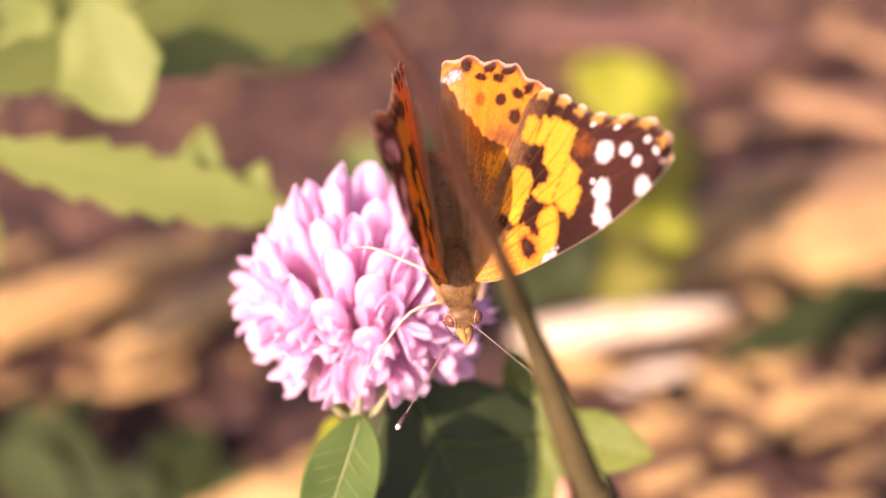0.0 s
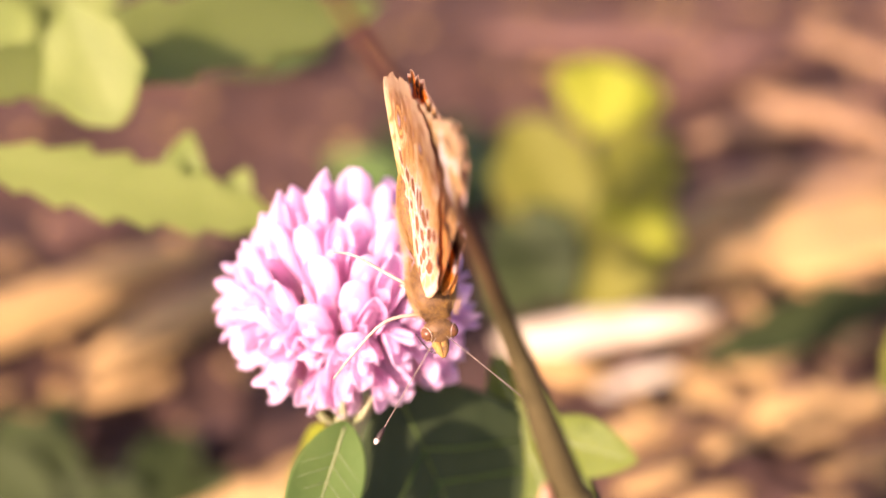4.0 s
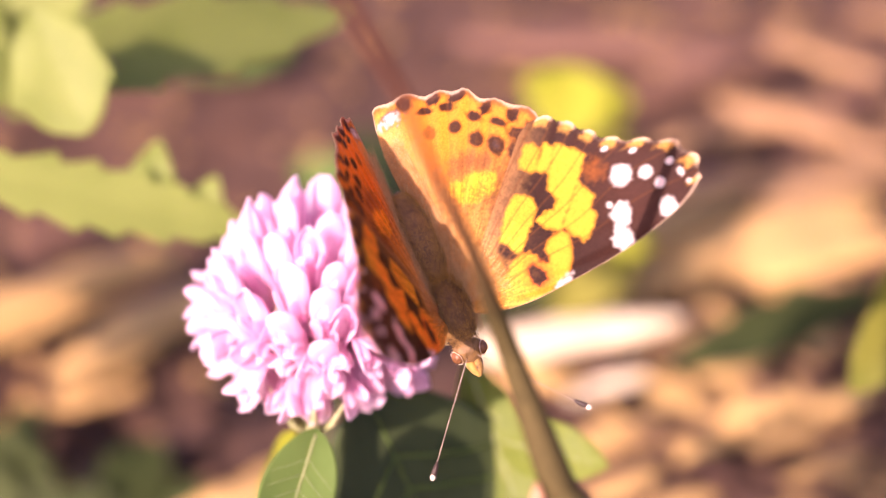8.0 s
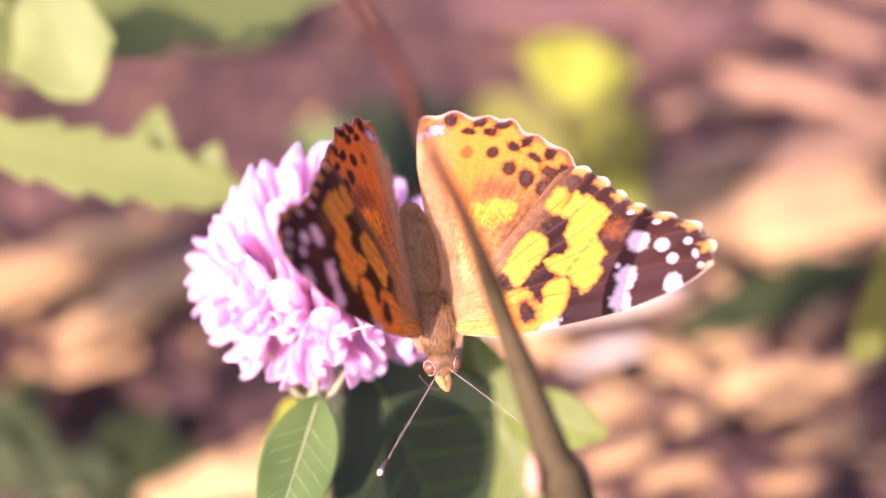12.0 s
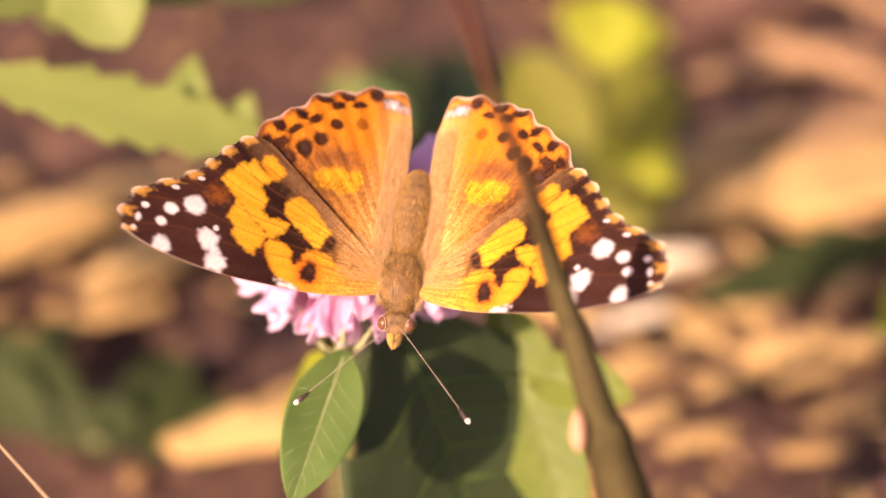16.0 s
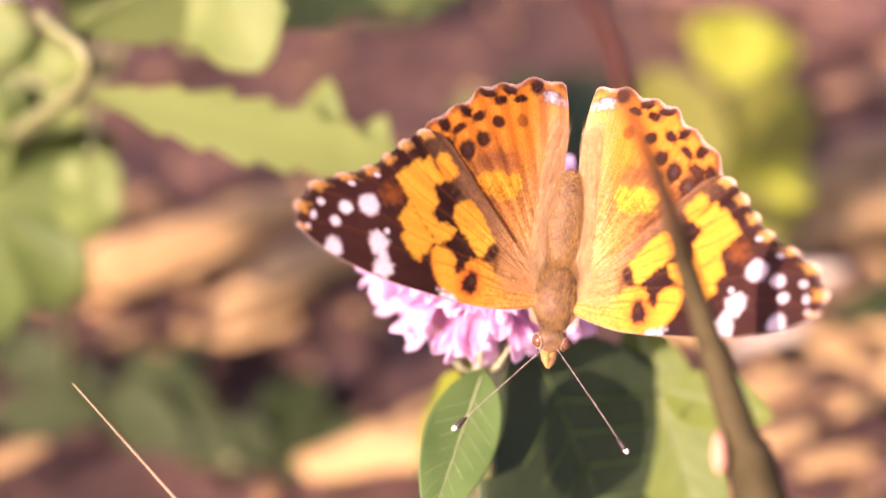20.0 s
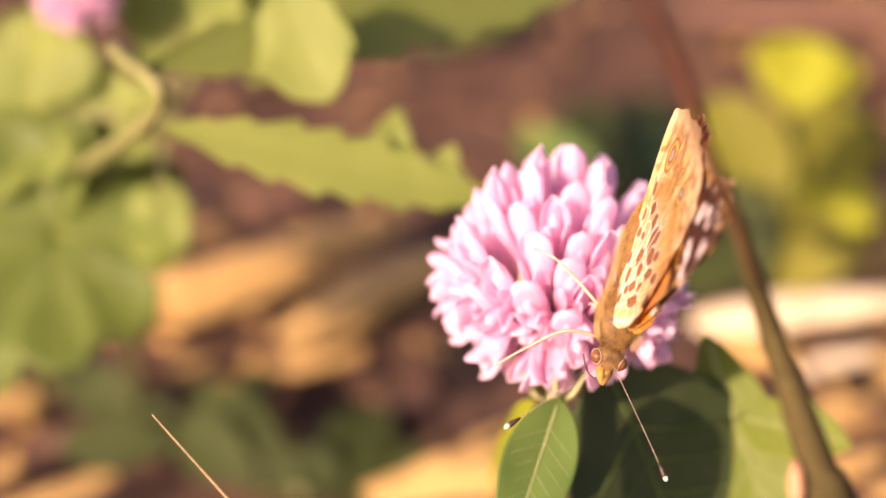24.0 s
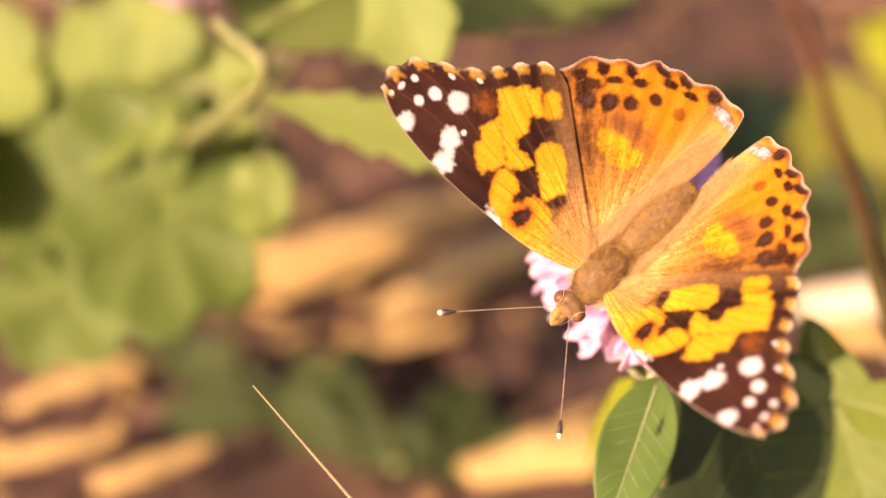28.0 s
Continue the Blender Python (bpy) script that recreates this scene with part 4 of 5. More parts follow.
FLORETS = [floret_mesh(k) for k in range(6)]


def flower_head(parent, at, axis, radius, count, seed):
    """A round clover head: a core and radiating florets, drooping towards the foot."""
    rng = random.Random(seed)
    z = Vector(axis).normalized()
    turn = z.to_track_quat("Z", "Y").to_matrix().to_4x4()
    core_v, core_f = loft(egg(-6.5, 6.0, 0, 0, 5.2, 5.2, 14, 0.6), 16)
    k = radius / 14.0
    head = part("flower_head", mesh_of("flower_head", [(x * k, -zz * k, y * k) for x, y, zz in core_v], core_f, CORE), parent, "rounded pink clover head", Matrix.Translation(at) @ turn)
    for i in range(count):
        t = (i + 0.5) / count
        pol = math.acos(1 - 1.84 * t)
        az = i * 2.39996 + rng.uniform(-0.12, 0.12)
        pol += rng.uniform(-0.09, 0.09)
        d = Vector((math.sin(pol) * math.cos(az), math.sin(pol) * math.sin(az), math.cos(pol)))
        aim = d.copy()
        # young florets stand up, spent ones hang below the parting
        upper = pol < 1.42
        aim.z += (0.85 if upper else -0.32)
        aim.normalize()
        lift = radius * MM * (0.965 + rng.uniform(-0.075, 0.07) - 0.03 * max(0, pol - 1.4))
        mesh = FLORETS[rng.randrange(3)] if upper else FLORETS[rng.randrange(3, 6)]
        size = k * rng.uniform(0.92, 1.15) * (0.94 if upper else 0.76)
        foot = d * lift - aim * (10.9 if upper else 8.4) * MM * size
        q = aim.to_track_quat("Z", "Y").to_matrix().to_4x4()
        # the standard petal's back looks up the head
        up = Vector((0, 0, 1)) - aim * aim.z
        loc = q.inverted() @ up if up.length > 0.05 else Vector((0, -1, 0))
        roll = math.atan2(-loc.x, loc.y) + math.pi + rng.uniform(-0.35, 0.35)
        m = Matrix.Translation(foot) @ q @ Matrix.Rotation(roll, 4, "Z") @ Matrix.Diagonal((size, size, size, 1))
        part("floret", mesh, head, "", m)
    for i in range(count // 2):
        az, pol = i * 2.39996 * 1.7, rng.uniform(1.55, 2.15)
        d = Vector((math.sin(pol) * math.cos(az), math.sin(pol) * math.sin(az), math.cos(pol)))
        aim = (d + Vector((0, 0, -0.15))).normalized()
        size = k * rng.uniform(0.52, 0.70)
        foot = d * radius * MM * rng.uniform(0.97, 1.05) - aim * 8.4 * MM * size
        q = aim.to_track_quat("Z", "Y").to_matrix().to_4x4()
        m = Matrix.Translation(foot) @ q @ Matrix.Rotation(rng.uniform(0, 6.28), 4, "Z") @ Matrix.Diagonal((size * 1.25, size * 1.25, size, 1))
        part("floret", FLORETS[rng.randrange(3, 6)], head, "", m)
    return head


def build_clover():
    root = (-0.0211, 0.1116, -0.0000)
    cl = thing("clover", root, "pink clover in flower with a green stem and leaves", "flower")
    off = Vector(root)
    centre, foot = Vector((-0.0122, 0.0203, 0.1251)) - off, Vector((-0.0126, 0.0108, 0.1146)) - off
    flower_head(cl, centre, (0.02, 0.05, 1), 14.9, 120, 5)
    line = smooth_line([foot + (centre - foot) * 0.3, foot, foot + Vector((0.001, 0.004, -0.02)), Vector((0.004, 0.002, 0.05)), Vector((0, 0, 0))], 6)
    v, f = tube(line, [(1.0 + 0.3 * i / len(line)) * MM for i in range(len(line))], 10)
    part("stem", mesh_of("stem", v, f, STEM), cl)
    for k in range(7):
        a = k * 0.9 + 0.3
        out = Vector((math.cos(a), math.sin(a) * 0.8, 0))
        v, f = tube([foot + Vector((0, 0, -0.001)), foot + (out + Vector((0, 0, 0.4))) * 0.003, foot + (out + Vector((0, 0, 1.0))) * 0.005], [1.2 * MM, 0.9 * MM, 0.1 * MM], 6, 0.5)
        part("sepal", mesh_of("sepal", v, f, CALYX), cl)
    add_leaf(cl, (-0.0117, 0.0056, 0.1177), (-0.0164, -0.0108, 0.1092), 8.4, LEAF, (0.1, -0.85, 0.5), "leaflet", "fresh green oval leaflet", veins=True, seed=2, peak=0.45, fold=0.22, droop=0.05)
    # Shade on the broad leaflet is in its dark colour.
    add_leaf(cl, (-0.0071, 0.0209, 0.1128), (0.0117, 0.0077, 0.0720), 42.0, LEAF_SHADE_TONE, (0.62, -0.58, 0.25), "leaflet", "broad green leaflet, coloured dark for shade", veins=True, seed=3, peak=0.5, fold=0.08, droop=0.05)
    # Lime colour puts in the sunlit strip beside the shaded leaflet.
    add_leaf(cl, (0.0059, 0.0353, 0.1078), (0.0167, 0.0108, 0.0847), 12.0, LEAF_SUN_TONE, (-0.2, -0.75, 0.6), "leaflet", "yellow-green leaflet, coloured for sunlight", veins=True, seed=6, peak=0.5, fold=0.12, droop=0.06)
    add_leaf(cl, (0.0097, 0.0252, 0.1019), (0.0225, 0.0177, 0.1036), 8.0, LEAF_SUN_TONE, (0.0, -0.7, 0.7), "leaflet", "yellow-green leaflet, coloured for sunlight", veins=True, seed=4, peak=0.45, fold=0.12, droop=0.1)
    add_leaf(cl, (-0.0153, 0.0169, 0.1093), (-0.0264, 0.0387, 0.0770), 7.5, LEAF_YELLOW, (-0.2, -0.5, 0.85), "leaflet", "yellowed leaflet", seed=5, peak=0.5)
    return cl


build_clover()


# ---- grasses ----
def build_culm():
    """The brown grass culm that leans across in front of the clover."""
    pts = [Vector(p) for p in ((0.0183, -0.0357, 0.1198), (0.0118, -0.0304, 0.1373), (0.0073, -0.0258, 0.1490), (0.0041, -0.0293, 0.1601), (0.0012, -0.0341, 0.1689), (-0.0010, -0.0380, 0.1770), (-0.0035, -0.0415, 0.1832), (-0.0075, -0.0450, 0.1920), (-0.0125, -0.0480, 0.2010))]
    low = pts[0] + (pts[0] - pts[1]).normalized() * (pts[0].z / max(0.2, (pts[1] - pts[0]).normalized().z))
    root = Vector((low.x, low.y, 0.0))
    cu = thing("grass_culm", root, "brown-green grass stalk leaning past the clover", "grass")
    line = smooth_line([Vector((0, 0, -0.003))] + [p - root for p in pts], 8)
    n = len(line)
    v, f = tube(line, [float(np.interp(i / n, (0.0, 0.11, 0.165, 0.205, 0.30, 0.44, 0.60, 1.0), (3.4, 3.4, 3.0, 2.4, 1.55, 0.92, 0.62, 0.50))) * MM for i in range(n)], 12, 0.7)
    part("stalk", mesh_of("stalk", v, f, CULM), cu)
    a, b = Vector((0.0101, -0.0344, 0.1356)) - root, Vector((0.0100, -0.0318, 0.1381)) - root
    v, f = tube([a, a.lerp(b, 0.3), a.lerp(b, 0.7), b], [0.4 * MM, 0.7 * MM, 0.6 * MM, 0.2 * MM], 8)
    part("sheath", mesh_of("sheath", v, f, LEAF_RED), cu, "small pinkish dry sheath")
    return cu


CULM_THING = build_culm()


def straw_blade(tip, low, width, label):
    low, tip = Vector(low), Vector(tip)
    d = (low - tip).normalized()
    root = low + d * (low.z / max(0.25, -d.z))
    root.z = 0.0
    st = thing("straw", root, label, "grass")
    line = [Vector((0, 0, -0.002)).lerp(tip - root, i / 16) + Vector((0.0012, 0, 0.0008)) * math.sin(math.pi * i / 16) for i in range(17)]
    n = len(line)
    v, f = tube(line, [max(0.06, width * (1 - (i / n) ** 2)) * MM for i in range(n)], 8, 0.4)
    part("blade", mesh_of("blade", v, f, STRAW), st)


straw_blade((-0.0522, -0.0139, 0.1282), (-0.0428, -0.0209, 0.1221), 0.62, "thin dry straw pointing up from the soil")


# ---- broad-leaved weed ----
def lobed_leaf(parent, centre, face, foot, radius, mat, label, lobes=7, depth=0.22, seed=1):
    """A broad cupped leaf with rounded lobes round its centre, notched where its stalk joins it, with raised ribs."""
    rng = random.Random(seed)
    z = Vector(face).normalized()
    y = Vector(centre) - Vector(foot)
    y = (y - z * y.dot(z)).normalized()
    turn = Matrix((y.cross(z), y, z)).transposed().to_4x4()
    sizes = [rng.uniform(0.74, 1.16) for _ in range(lobes + 1)]
    shift = rng.uniform(-0.2, 0.2)

    def rim(a):
        # a runs from -pi to pi with 0 at the tip
        q = (a + math.pi) / (2 * math.pi) * lobes + shift
        k = abs(math.sin(math.pi * q)) ** 0.55
        f = q % 1
        f = f * f * (3 - 2 * f)
        size = sizes[int(q) % lobes] * (1 - f) + sizes[(int(q) + 1) % lobes] * f
        notch = 1 - 0.6 * math.exp(-((math.pi - abs(a)) / 0.28) ** 2)
        return radius * MM * size * (1 - depth + depth * k) * notch * (1 + 0.02 * math.sin(a * 31) + 0.015 * math.sin(a * 53))

    def on(a, t):
        r = rim(a) * t
        rib = 0.012 * math.cos((a + math.pi) * lobes + shift * 6.28)
        lift = radius * MM * (0.10 * t * t + rib * t + 0.09 * math.sin(a * 2 + seed) * t * t + 0.05 * math.sin(a * 5 + seed * 2) * t ** 3)
        return Vector((math.sin(a) * r, math.cos(a) * r, lift))
    n, m = 120, 12
    top = [on(-math.pi + 2 * math.pi * i / n, (j + 0.02) / m) for i in range(n) for j in range(m + 1)]
    k, c = len(top), m + 1
    verts = top + [v - Vector((0, 0, 0.00022)) for v in top]
    faces = []
    for i in range(n):
        b = (i + 1) % n
        for j in range(m):
            p, q = i * c + j, b * c + j
            faces += [(p, p + 1, q + 1, q), (k + p, k + q, k + q + 1, k + p + 1)]
        faces.append((i * c + m, k + i * c + m, k + b * c + m, b * c + m))
    lf = part("leaf", mesh_of("leaf", verts, faces, mat), parent, label, Matrix.Translation(Vector(centre) - Vector(parent.location)) @ turn)
    for i in range(lobes):
        a = -math.pi + (i + 0.5 - shift) / lobes * 2 * math.pi
        v, f = tube([on(a, t) + Vector((0, 0, 0.00015)) for t in (0.03, 0.25, 0.5, 0.75, 0.92)], [0.32 * MM, 0.26 * MM, 0.2 * MM, 0.14 * MM, 0.06 * MM], 6)
        part("rib", mesh_of("rib", v, f, LEAF_PALE), lf)
    foot = Vector(foot) - Vector(parent.location) - z * 0.008
    mid = Vector(centre) - Vector(parent.location) - z * 0.0006
    v, f = tube(smooth_line([foot, foot.lerp(mid, 0.5) + Vector((0, 0, 0.001)), mid], 5), [0.8 * MM] * 6 + [0.5 * MM] * 5, 8)
    part("leaf_stalk", mesh_of("leaf_stalk", v, f, STEM), parent)


def build_weed():
    root = (-0.191, 0.2369, 0.0000)
    wd = thing("weed", root, "broad-leaved weed with lobed yellow-green leaves", "plant")
    off = Vector(root)
    hub = Vector((-0.0701, 0.0569, 0.1282)) - off
    v, f = tube(smooth_line([Vector((0, 0, -0.004)), hub * 0.55, hub, Vector((-0.0771, 0.0636, 0.1355)) - off], 8), [2.2 * MM] * 8 + [1.5 * MM] * 8 + [1.0 * MM] * 9, 10)
    part("stem", mesh_of("stem", v, f, STEM), wd)
    spec = (
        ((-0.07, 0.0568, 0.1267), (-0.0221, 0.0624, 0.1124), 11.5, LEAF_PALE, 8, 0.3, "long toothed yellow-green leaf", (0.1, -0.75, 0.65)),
        ((-0.0712, 0.0593, 0.1341), (-0.0105, 0.1187, 0.1264), 19.0, LEAF_PALE, 6, 0.25, "long leaf, pale in colour for sunlight", (0.1, -0.6, 0.8)),
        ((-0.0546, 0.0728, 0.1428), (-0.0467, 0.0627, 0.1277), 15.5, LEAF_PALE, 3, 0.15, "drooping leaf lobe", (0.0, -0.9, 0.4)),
    )
    for i, (a, b, w, mat, teeth, depth, label, face) in enumerate(spec):
        add_leaf(wd, a, b, w, mat, face, "leaf", label, teeth=teeth, depth=depth, seed=20 + i, peak=0.5, lobed=True, fold=0.12, droop=0.03)
    for base, tip, w in (((-0.0391, 0.0639, 0.1166), (-0.0374, 0.068, 0.1244), 7.5), ((-0.0317, 0.0641, 0.1145), (-0.0293, 0.0668, 0.1192), 5.5)):
        add_leaf(wd, base, tip, w, LEAF_PALE, (0.1, -0.75, 0.65), "leaf", "pointed tooth of the long leaf", peak=0.2, fold=0.05, droop=0.0, seed=31)
    lobed_leaf(wd, (-0.1007, 0.0892, 0.0904), (0.15, -0.72, 0.68), (-0.0841, 0.0977, 0.1088), 24.6, LEAF_WEED, "large lobed green leaf", 9, 0.2, 3)
    lobed_leaf(wd, (-0.1231, 0.1016, 0.0877), (0.0, -0.72, 0.68), (-0.0841, 0.0977, 0.1088), 24.1, LEAF_WEED, "large lobed green leaf", 8, 0.2, 4)
    lobed_leaf(wd, (-0.0974, 0.1066, 0.0936), (0.1, -0.72, 0.68), (-0.0841, 0.0977, 0.1088), 16.9, LEAF_WEED, "green lobed leaf", 6, 0.2, 15)
    # Leaves meant to look sunlit get the paler colour, not the weed green.
    lobed_leaf(wd, (-0.1097, 0.1041, 0.1066), (-0.25, -0.7, 0.66), (-0.0841, 0.0977, 0.1088), 16.7, LEAF_PALE, "lobed leaf, pale in colour for sunlight", 6, 0.2, 5)
    lobed_leaf(wd, (-0.0934, 0.1042, 0.1055), (-0.15, -0.72, 0.66), (-0.0841, 0.0977, 0.1088), 11.5, LEAF_PALE, "lobed leaf, pale in colour for sunlight", 5, 0.18, 6)
    lobed_leaf(wd, (-0.082, 0.088, 0.0941), (-0.1, -0.75, 0.65), (-0.0841, 0.0977, 0.1088), 7.8, LEAF_PALE, "small rounded leaf, pale in colour for sunlight", 4, 0.14, 7)
    lobed_leaf(wd, (-0.0732, 0.1314, 0.1176), (-0.1, -0.78, 0.6), (-0.0841, 0.0977, 0.1088), 19.9, LEAF_PALE, "lobed leaf, pale in colour for sunlight", 6, 0.2, 9)
    lobed_leaf(wd, (-0.0833, 0.1208, 0.1176), (-0.1, -0.78, 0.6), (-0.0841, 0.0977, 0.1088), 12.7, LEAF_PALE, "lobed leaf, pale in colour for sunlight", 5, 0.2, 10)
    lobed_leaf(wd, (-0.1183, 0.0813, 0.0754), (0.0, -0.66, 0.75), (-0.1231, 0.1016, 0.0877), 14.2, LEAF_WEED, "green lobed leaf low on the plant", 6, 0.22, 11)
    lobed_leaf(wd, (-0.1003, 0.0869, 0.0787), (0.0, -0.7, 0.7), (-0.1007, 0.0892, 0.0904), 10.9, LEAF_WEED, "green lobed leaf low on the plant", 5, 0.22, 12)
    lobed_leaf(wd, (-0.1435, 0.1062, 0.0994), (-0.25, -0.7, 0.66), (-0.1231, 0.1016, 0.0877), 26.9, LEAF_PALE, "broad lobed leaf, pale in colour for sunlight", 7, 0.2, 13)
    a, b = Vector((-0.0523, 0.0801, 0.1321)) - off, Vector((-0.0455, 0.0825, 0.1295)) - off
    v, f = tube([a, a.lerp(b, 0.25), a.lerp(b, 0.6), b], [1.0 * MM, 2.3 * MM, 2.1 * MM, 0.4 * MM], 10)
    part("bud", mesh_of("bud", v, f, LEAF_RED), wd, "orange-brown withered bud")


build_weed()


# ---- other plants behind ----
def clump(root, label, spec, mats, seed):
    """Leaves given by world base and tip, on one short stem."""
    pl = thing("low_plant", root, label, "plant", "low plants on the soil")
    off = Vector(root)
    top = max((Vector(a) - off for a, b, w in spec), key=lambda p: p.z)
    v, f = tube([Vector((0, 0, -0.004)), top * 0.5, top], [1.8 * MM, 1.4 * MM, 1.0 * MM], 8)
    part("stem", mesh_of("stem", v, f, STEM), pl)
    for i, (a, b, w) in enumerate(spec):
        add_leaf(pl, a, b, w, mats[i % len(mats)], (0, -0.8, 0.6), teeth=4, depth=0.15, seed=seed + i, peak=0.52, veins=False)


clump((0.0382, 0.2085, 0.0000), "yellow-green leafy plant behind the clover", (
    ((0.0355, 0.2293, 0.0472), (0.0394, 0.2438, 0.0622), 26), ((0.0421, 0.2328, 0.0471), (0.0471, 0.2462, 0.0584), 20),
    ((0.0386, 0.2157, 0.0335), (0.0532, 0.2301, 0.0484), 24), ((0.0326, 0.2050, 0.0251), (0.0162, 0.2294, 0.0533), 28),
    ((0.0356, 0.2063, 0.0212), (0.0500, 0.2203, 0.0375), 28), ((0.0296, 0.1969, 0.0170), (0.0132, 0.2113, 0.0359), 27),
    ((0.0339, 0.1973, 0.0136), (0.0405, 0.2118, 0.0309), 30), ((0.0242, 0.2000, 0.0184), (0.0090, 0.2036, 0.0227), 21)), [LEAF_YELLOW, LEAF_YELLOW, LEAF_OLIVE, LEAF_OLIVE, LEAF_YELLOW, LEAF_DARK_SHADE, LEAF_OLIVE, LEAF_DARK_SHADE], 60)
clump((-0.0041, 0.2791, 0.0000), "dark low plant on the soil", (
    ((-0.0038, 0.2526, 0.0140), (-0.0240, 0.3290, 0.0098), 20), ((-0.0039, 0.2602, 0.0100), (0.0027, 0.3400, 0.0088), 22), ((-0.0023, 0.2640, 0.0080), (0.0162, 0.3064, 0.0107), 16), ((-0.0071, 0.2640, 0.0080), (-0.0369, 0.2858, 0.0150), 16)), [LEAF_DARK_SHADE, LEAF_DARK_SHADE, LEAF, LEAF], 80)
clump((0.1247, 0.2306, 0.0000), "dark green narrow leaf over the wood chips", (((0.1129, 0.1949, 0.026), (0.0572, 0.1668, 0.022), 13), ((0.1044, 0.1883, 0.022), (0.0866, 0.1953, 0.024), 8)), [LEAF_DARK_SHADE], 90)
clump((0.1784, 0.2405, 0.0000), "green leaf with a lit rim beside the chips", (((0.0951, 0.0848, 0.1142), (0.0660, 0.0603, 0.0854), 15), ((0.1092, 0.0964, 0.0991), (0.0862, 0.0851, 0.0748), 9)), [LEAF_OLIVE, LEAF_PALE], 95)
# The dark tone here also puts in the shade behind the weed.
clump((-0.1003, 0.3936, 0.0000), "dark plant behind the leaves, coloured for shade", (((-0.0958, 0.3696, 0.0100), (-0.1273, 0.3837, 0.0246), 22), ((-0.0920, 0.3696, 0.0100), (-0.0699, 0.3857, 0.0280), 22), ((-0.0872, 0.3744, 0.0080), (-0.0431, 0.3780, 0.0148), 16)), [LEAF_DARK_SHADE, LEAF_DARK_SHADE, LEAF], 110)
clump((-0.1053, 0.1572, 0.0000), "dark green weeds low on the soil", (((-0.1026, 0.1491, 0.0060), (-0.1428, 0.1661, 0.0120), 14), ((-0.1026, 0.1491, 0.0060), (-0.0868, 0.1557, 0.0080), 11), ((-0.1028, 0.1448, 0.0060), (-0.1294, 0.1388, 0.0080), 13), ((-0.1003, 0.1449, 0.0060), (-0.0717, 0.1293, 0.0080), 13)), [LEAF_DARK_SHADE], 120)
# Dark leaves spread wide to put shaded ground into the colour.
clump((-0.0843, 0.1391, 0.0000), "dark weeds low on the soil, coloured for shade", (((-0.0717, 0.1277, 0.0060), (-0.1045, 0.1583, 0.0120), 17), ((-0.0700, 0.1315, 0.0060), (-0.0567, 0.1519, 0.0120), 15), ((-0.0815, 0.1406, 0.0050), (-0.0951, 0.1718, 0.0090), 12), ((-0.0643, 0.1252, 0.0050), (-0.0445, 0.1408, 0.0080), 14), ((-0.0820, 0.1315, 0.0060), (-0.1043, 0.1461, 0.0100), 16), ((-0.0820, 0.1315, 0.0060), (-0.0641, 0.1328, 0.0080), 14), ((-0.0432, 0.1277, 0.0060), (-0.0542, 0.1309, 0.0080), 14)), [LEAF_DARK_SHADE], 130)


def far_clover(at, root, radius, seed):
    fc = thing("clover", root, "out-of-reach pink clover head on its stem", "flower")
    off = Vector(root)
    p = Vector(at) - off
    flower_head(fc, p, (0.1, -0.1, 1), radius, 60, seed)
    v, f = tube([Vector((0, 0, -0.004)), p * 0.5 + Vector((0.003, 0, 0)), p], [1.2 * MM] * 3, 8)
    part("stem", mesh_of("stem", v, f, STEM), fc)


far_clover((-0.0975, 0.1094, 0.1263), (-0.1175, 0.1594, 0.0000), 7.5, 8)
far_clover((-0.1216, 0.1121, 0.129), (-0.1416, 0.1621, 0.0000), 9.0, 9)


# ---- wood chips ----
def chip_mesh(seed, mat):
    """A split splinter of wood along x, 1 unit long, with uneven sides and torn ends."""
    rng = random.Random(seed)
    n = 7
    verts, faces = [], []
    w, h = rng.uniform(0.16, 0.3), rng.uniform(0.07, 0.13)
    for i in range(n + 1):
        s = i / n
        k = (0.55 + 0.45 * math.sin(math.pi * min(1, s * 0.9 + 0.08))) * rng.uniform(0.86, 1.1)
        sy, sz = rng.uniform(-0.02, 0.02), rng.uniform(-0.01, 0.01) + 0.02 * math.sin(s * 3)
        for y, z in ((-1, -0.7), (-0.75, 0.8), (0.0, 1.0), (0.8, 0.75), (1, -0.6), (0, -1)):
            verts.append((s - 0.5 + (rng.uniform(-0.07, 0.07) if i in (0, n) else 0), y * w * 0.5 * k + sy, z * h * 0.5 * k + sz))
    for i in range(n):
        for j in range(6):
            a, b = i * 6 + j, i * 6 + (j + 1) % 6
            faces.append((a, b, b + 6, a + 6))
    faces += [(5, 4, 3, 2, 1, 0), tuple(range(n * 6, n * 6 + 6))]
    return mesh_of("wood_chip", verts, faces, mat, False)


CHIPS = {m.name: [chip_mesh(10 * k + i, m) for i in range(5)] for k, m in enumerate((WOOD, WOOD_DARK, WOOD_LIGHT, WOOD_MID))}


def chip(at, length, turn, mat, tilt=0.0, rng=random):
    ob = new("wood_chip", rng.choice(CHIPS[mat.name]))
    size = length * MM
    ob.matrix_basis = pose(at[0], at[1], at[2] + size * 0.04, tilt, tilt * 0.5, turn) @ Matrix.Diagonal((size, size * rng.uniform(0.8, 1.3), size * rng.uniform(0.8, 1.2), 1))
    text = {"pale_wood_chip": "pale tan splinter of wood on the soil", "weathered_wood_chip": "weathered brown splinter of wood on the soil", "grey_tan_wood_chip": "grey-tan splinter of wood on the soil", "bright_split_wood": "bright freshly split wood chip in the sun"}
    return tagged(ob, text[mat.name], "wood chip", "wood chips on the soil")


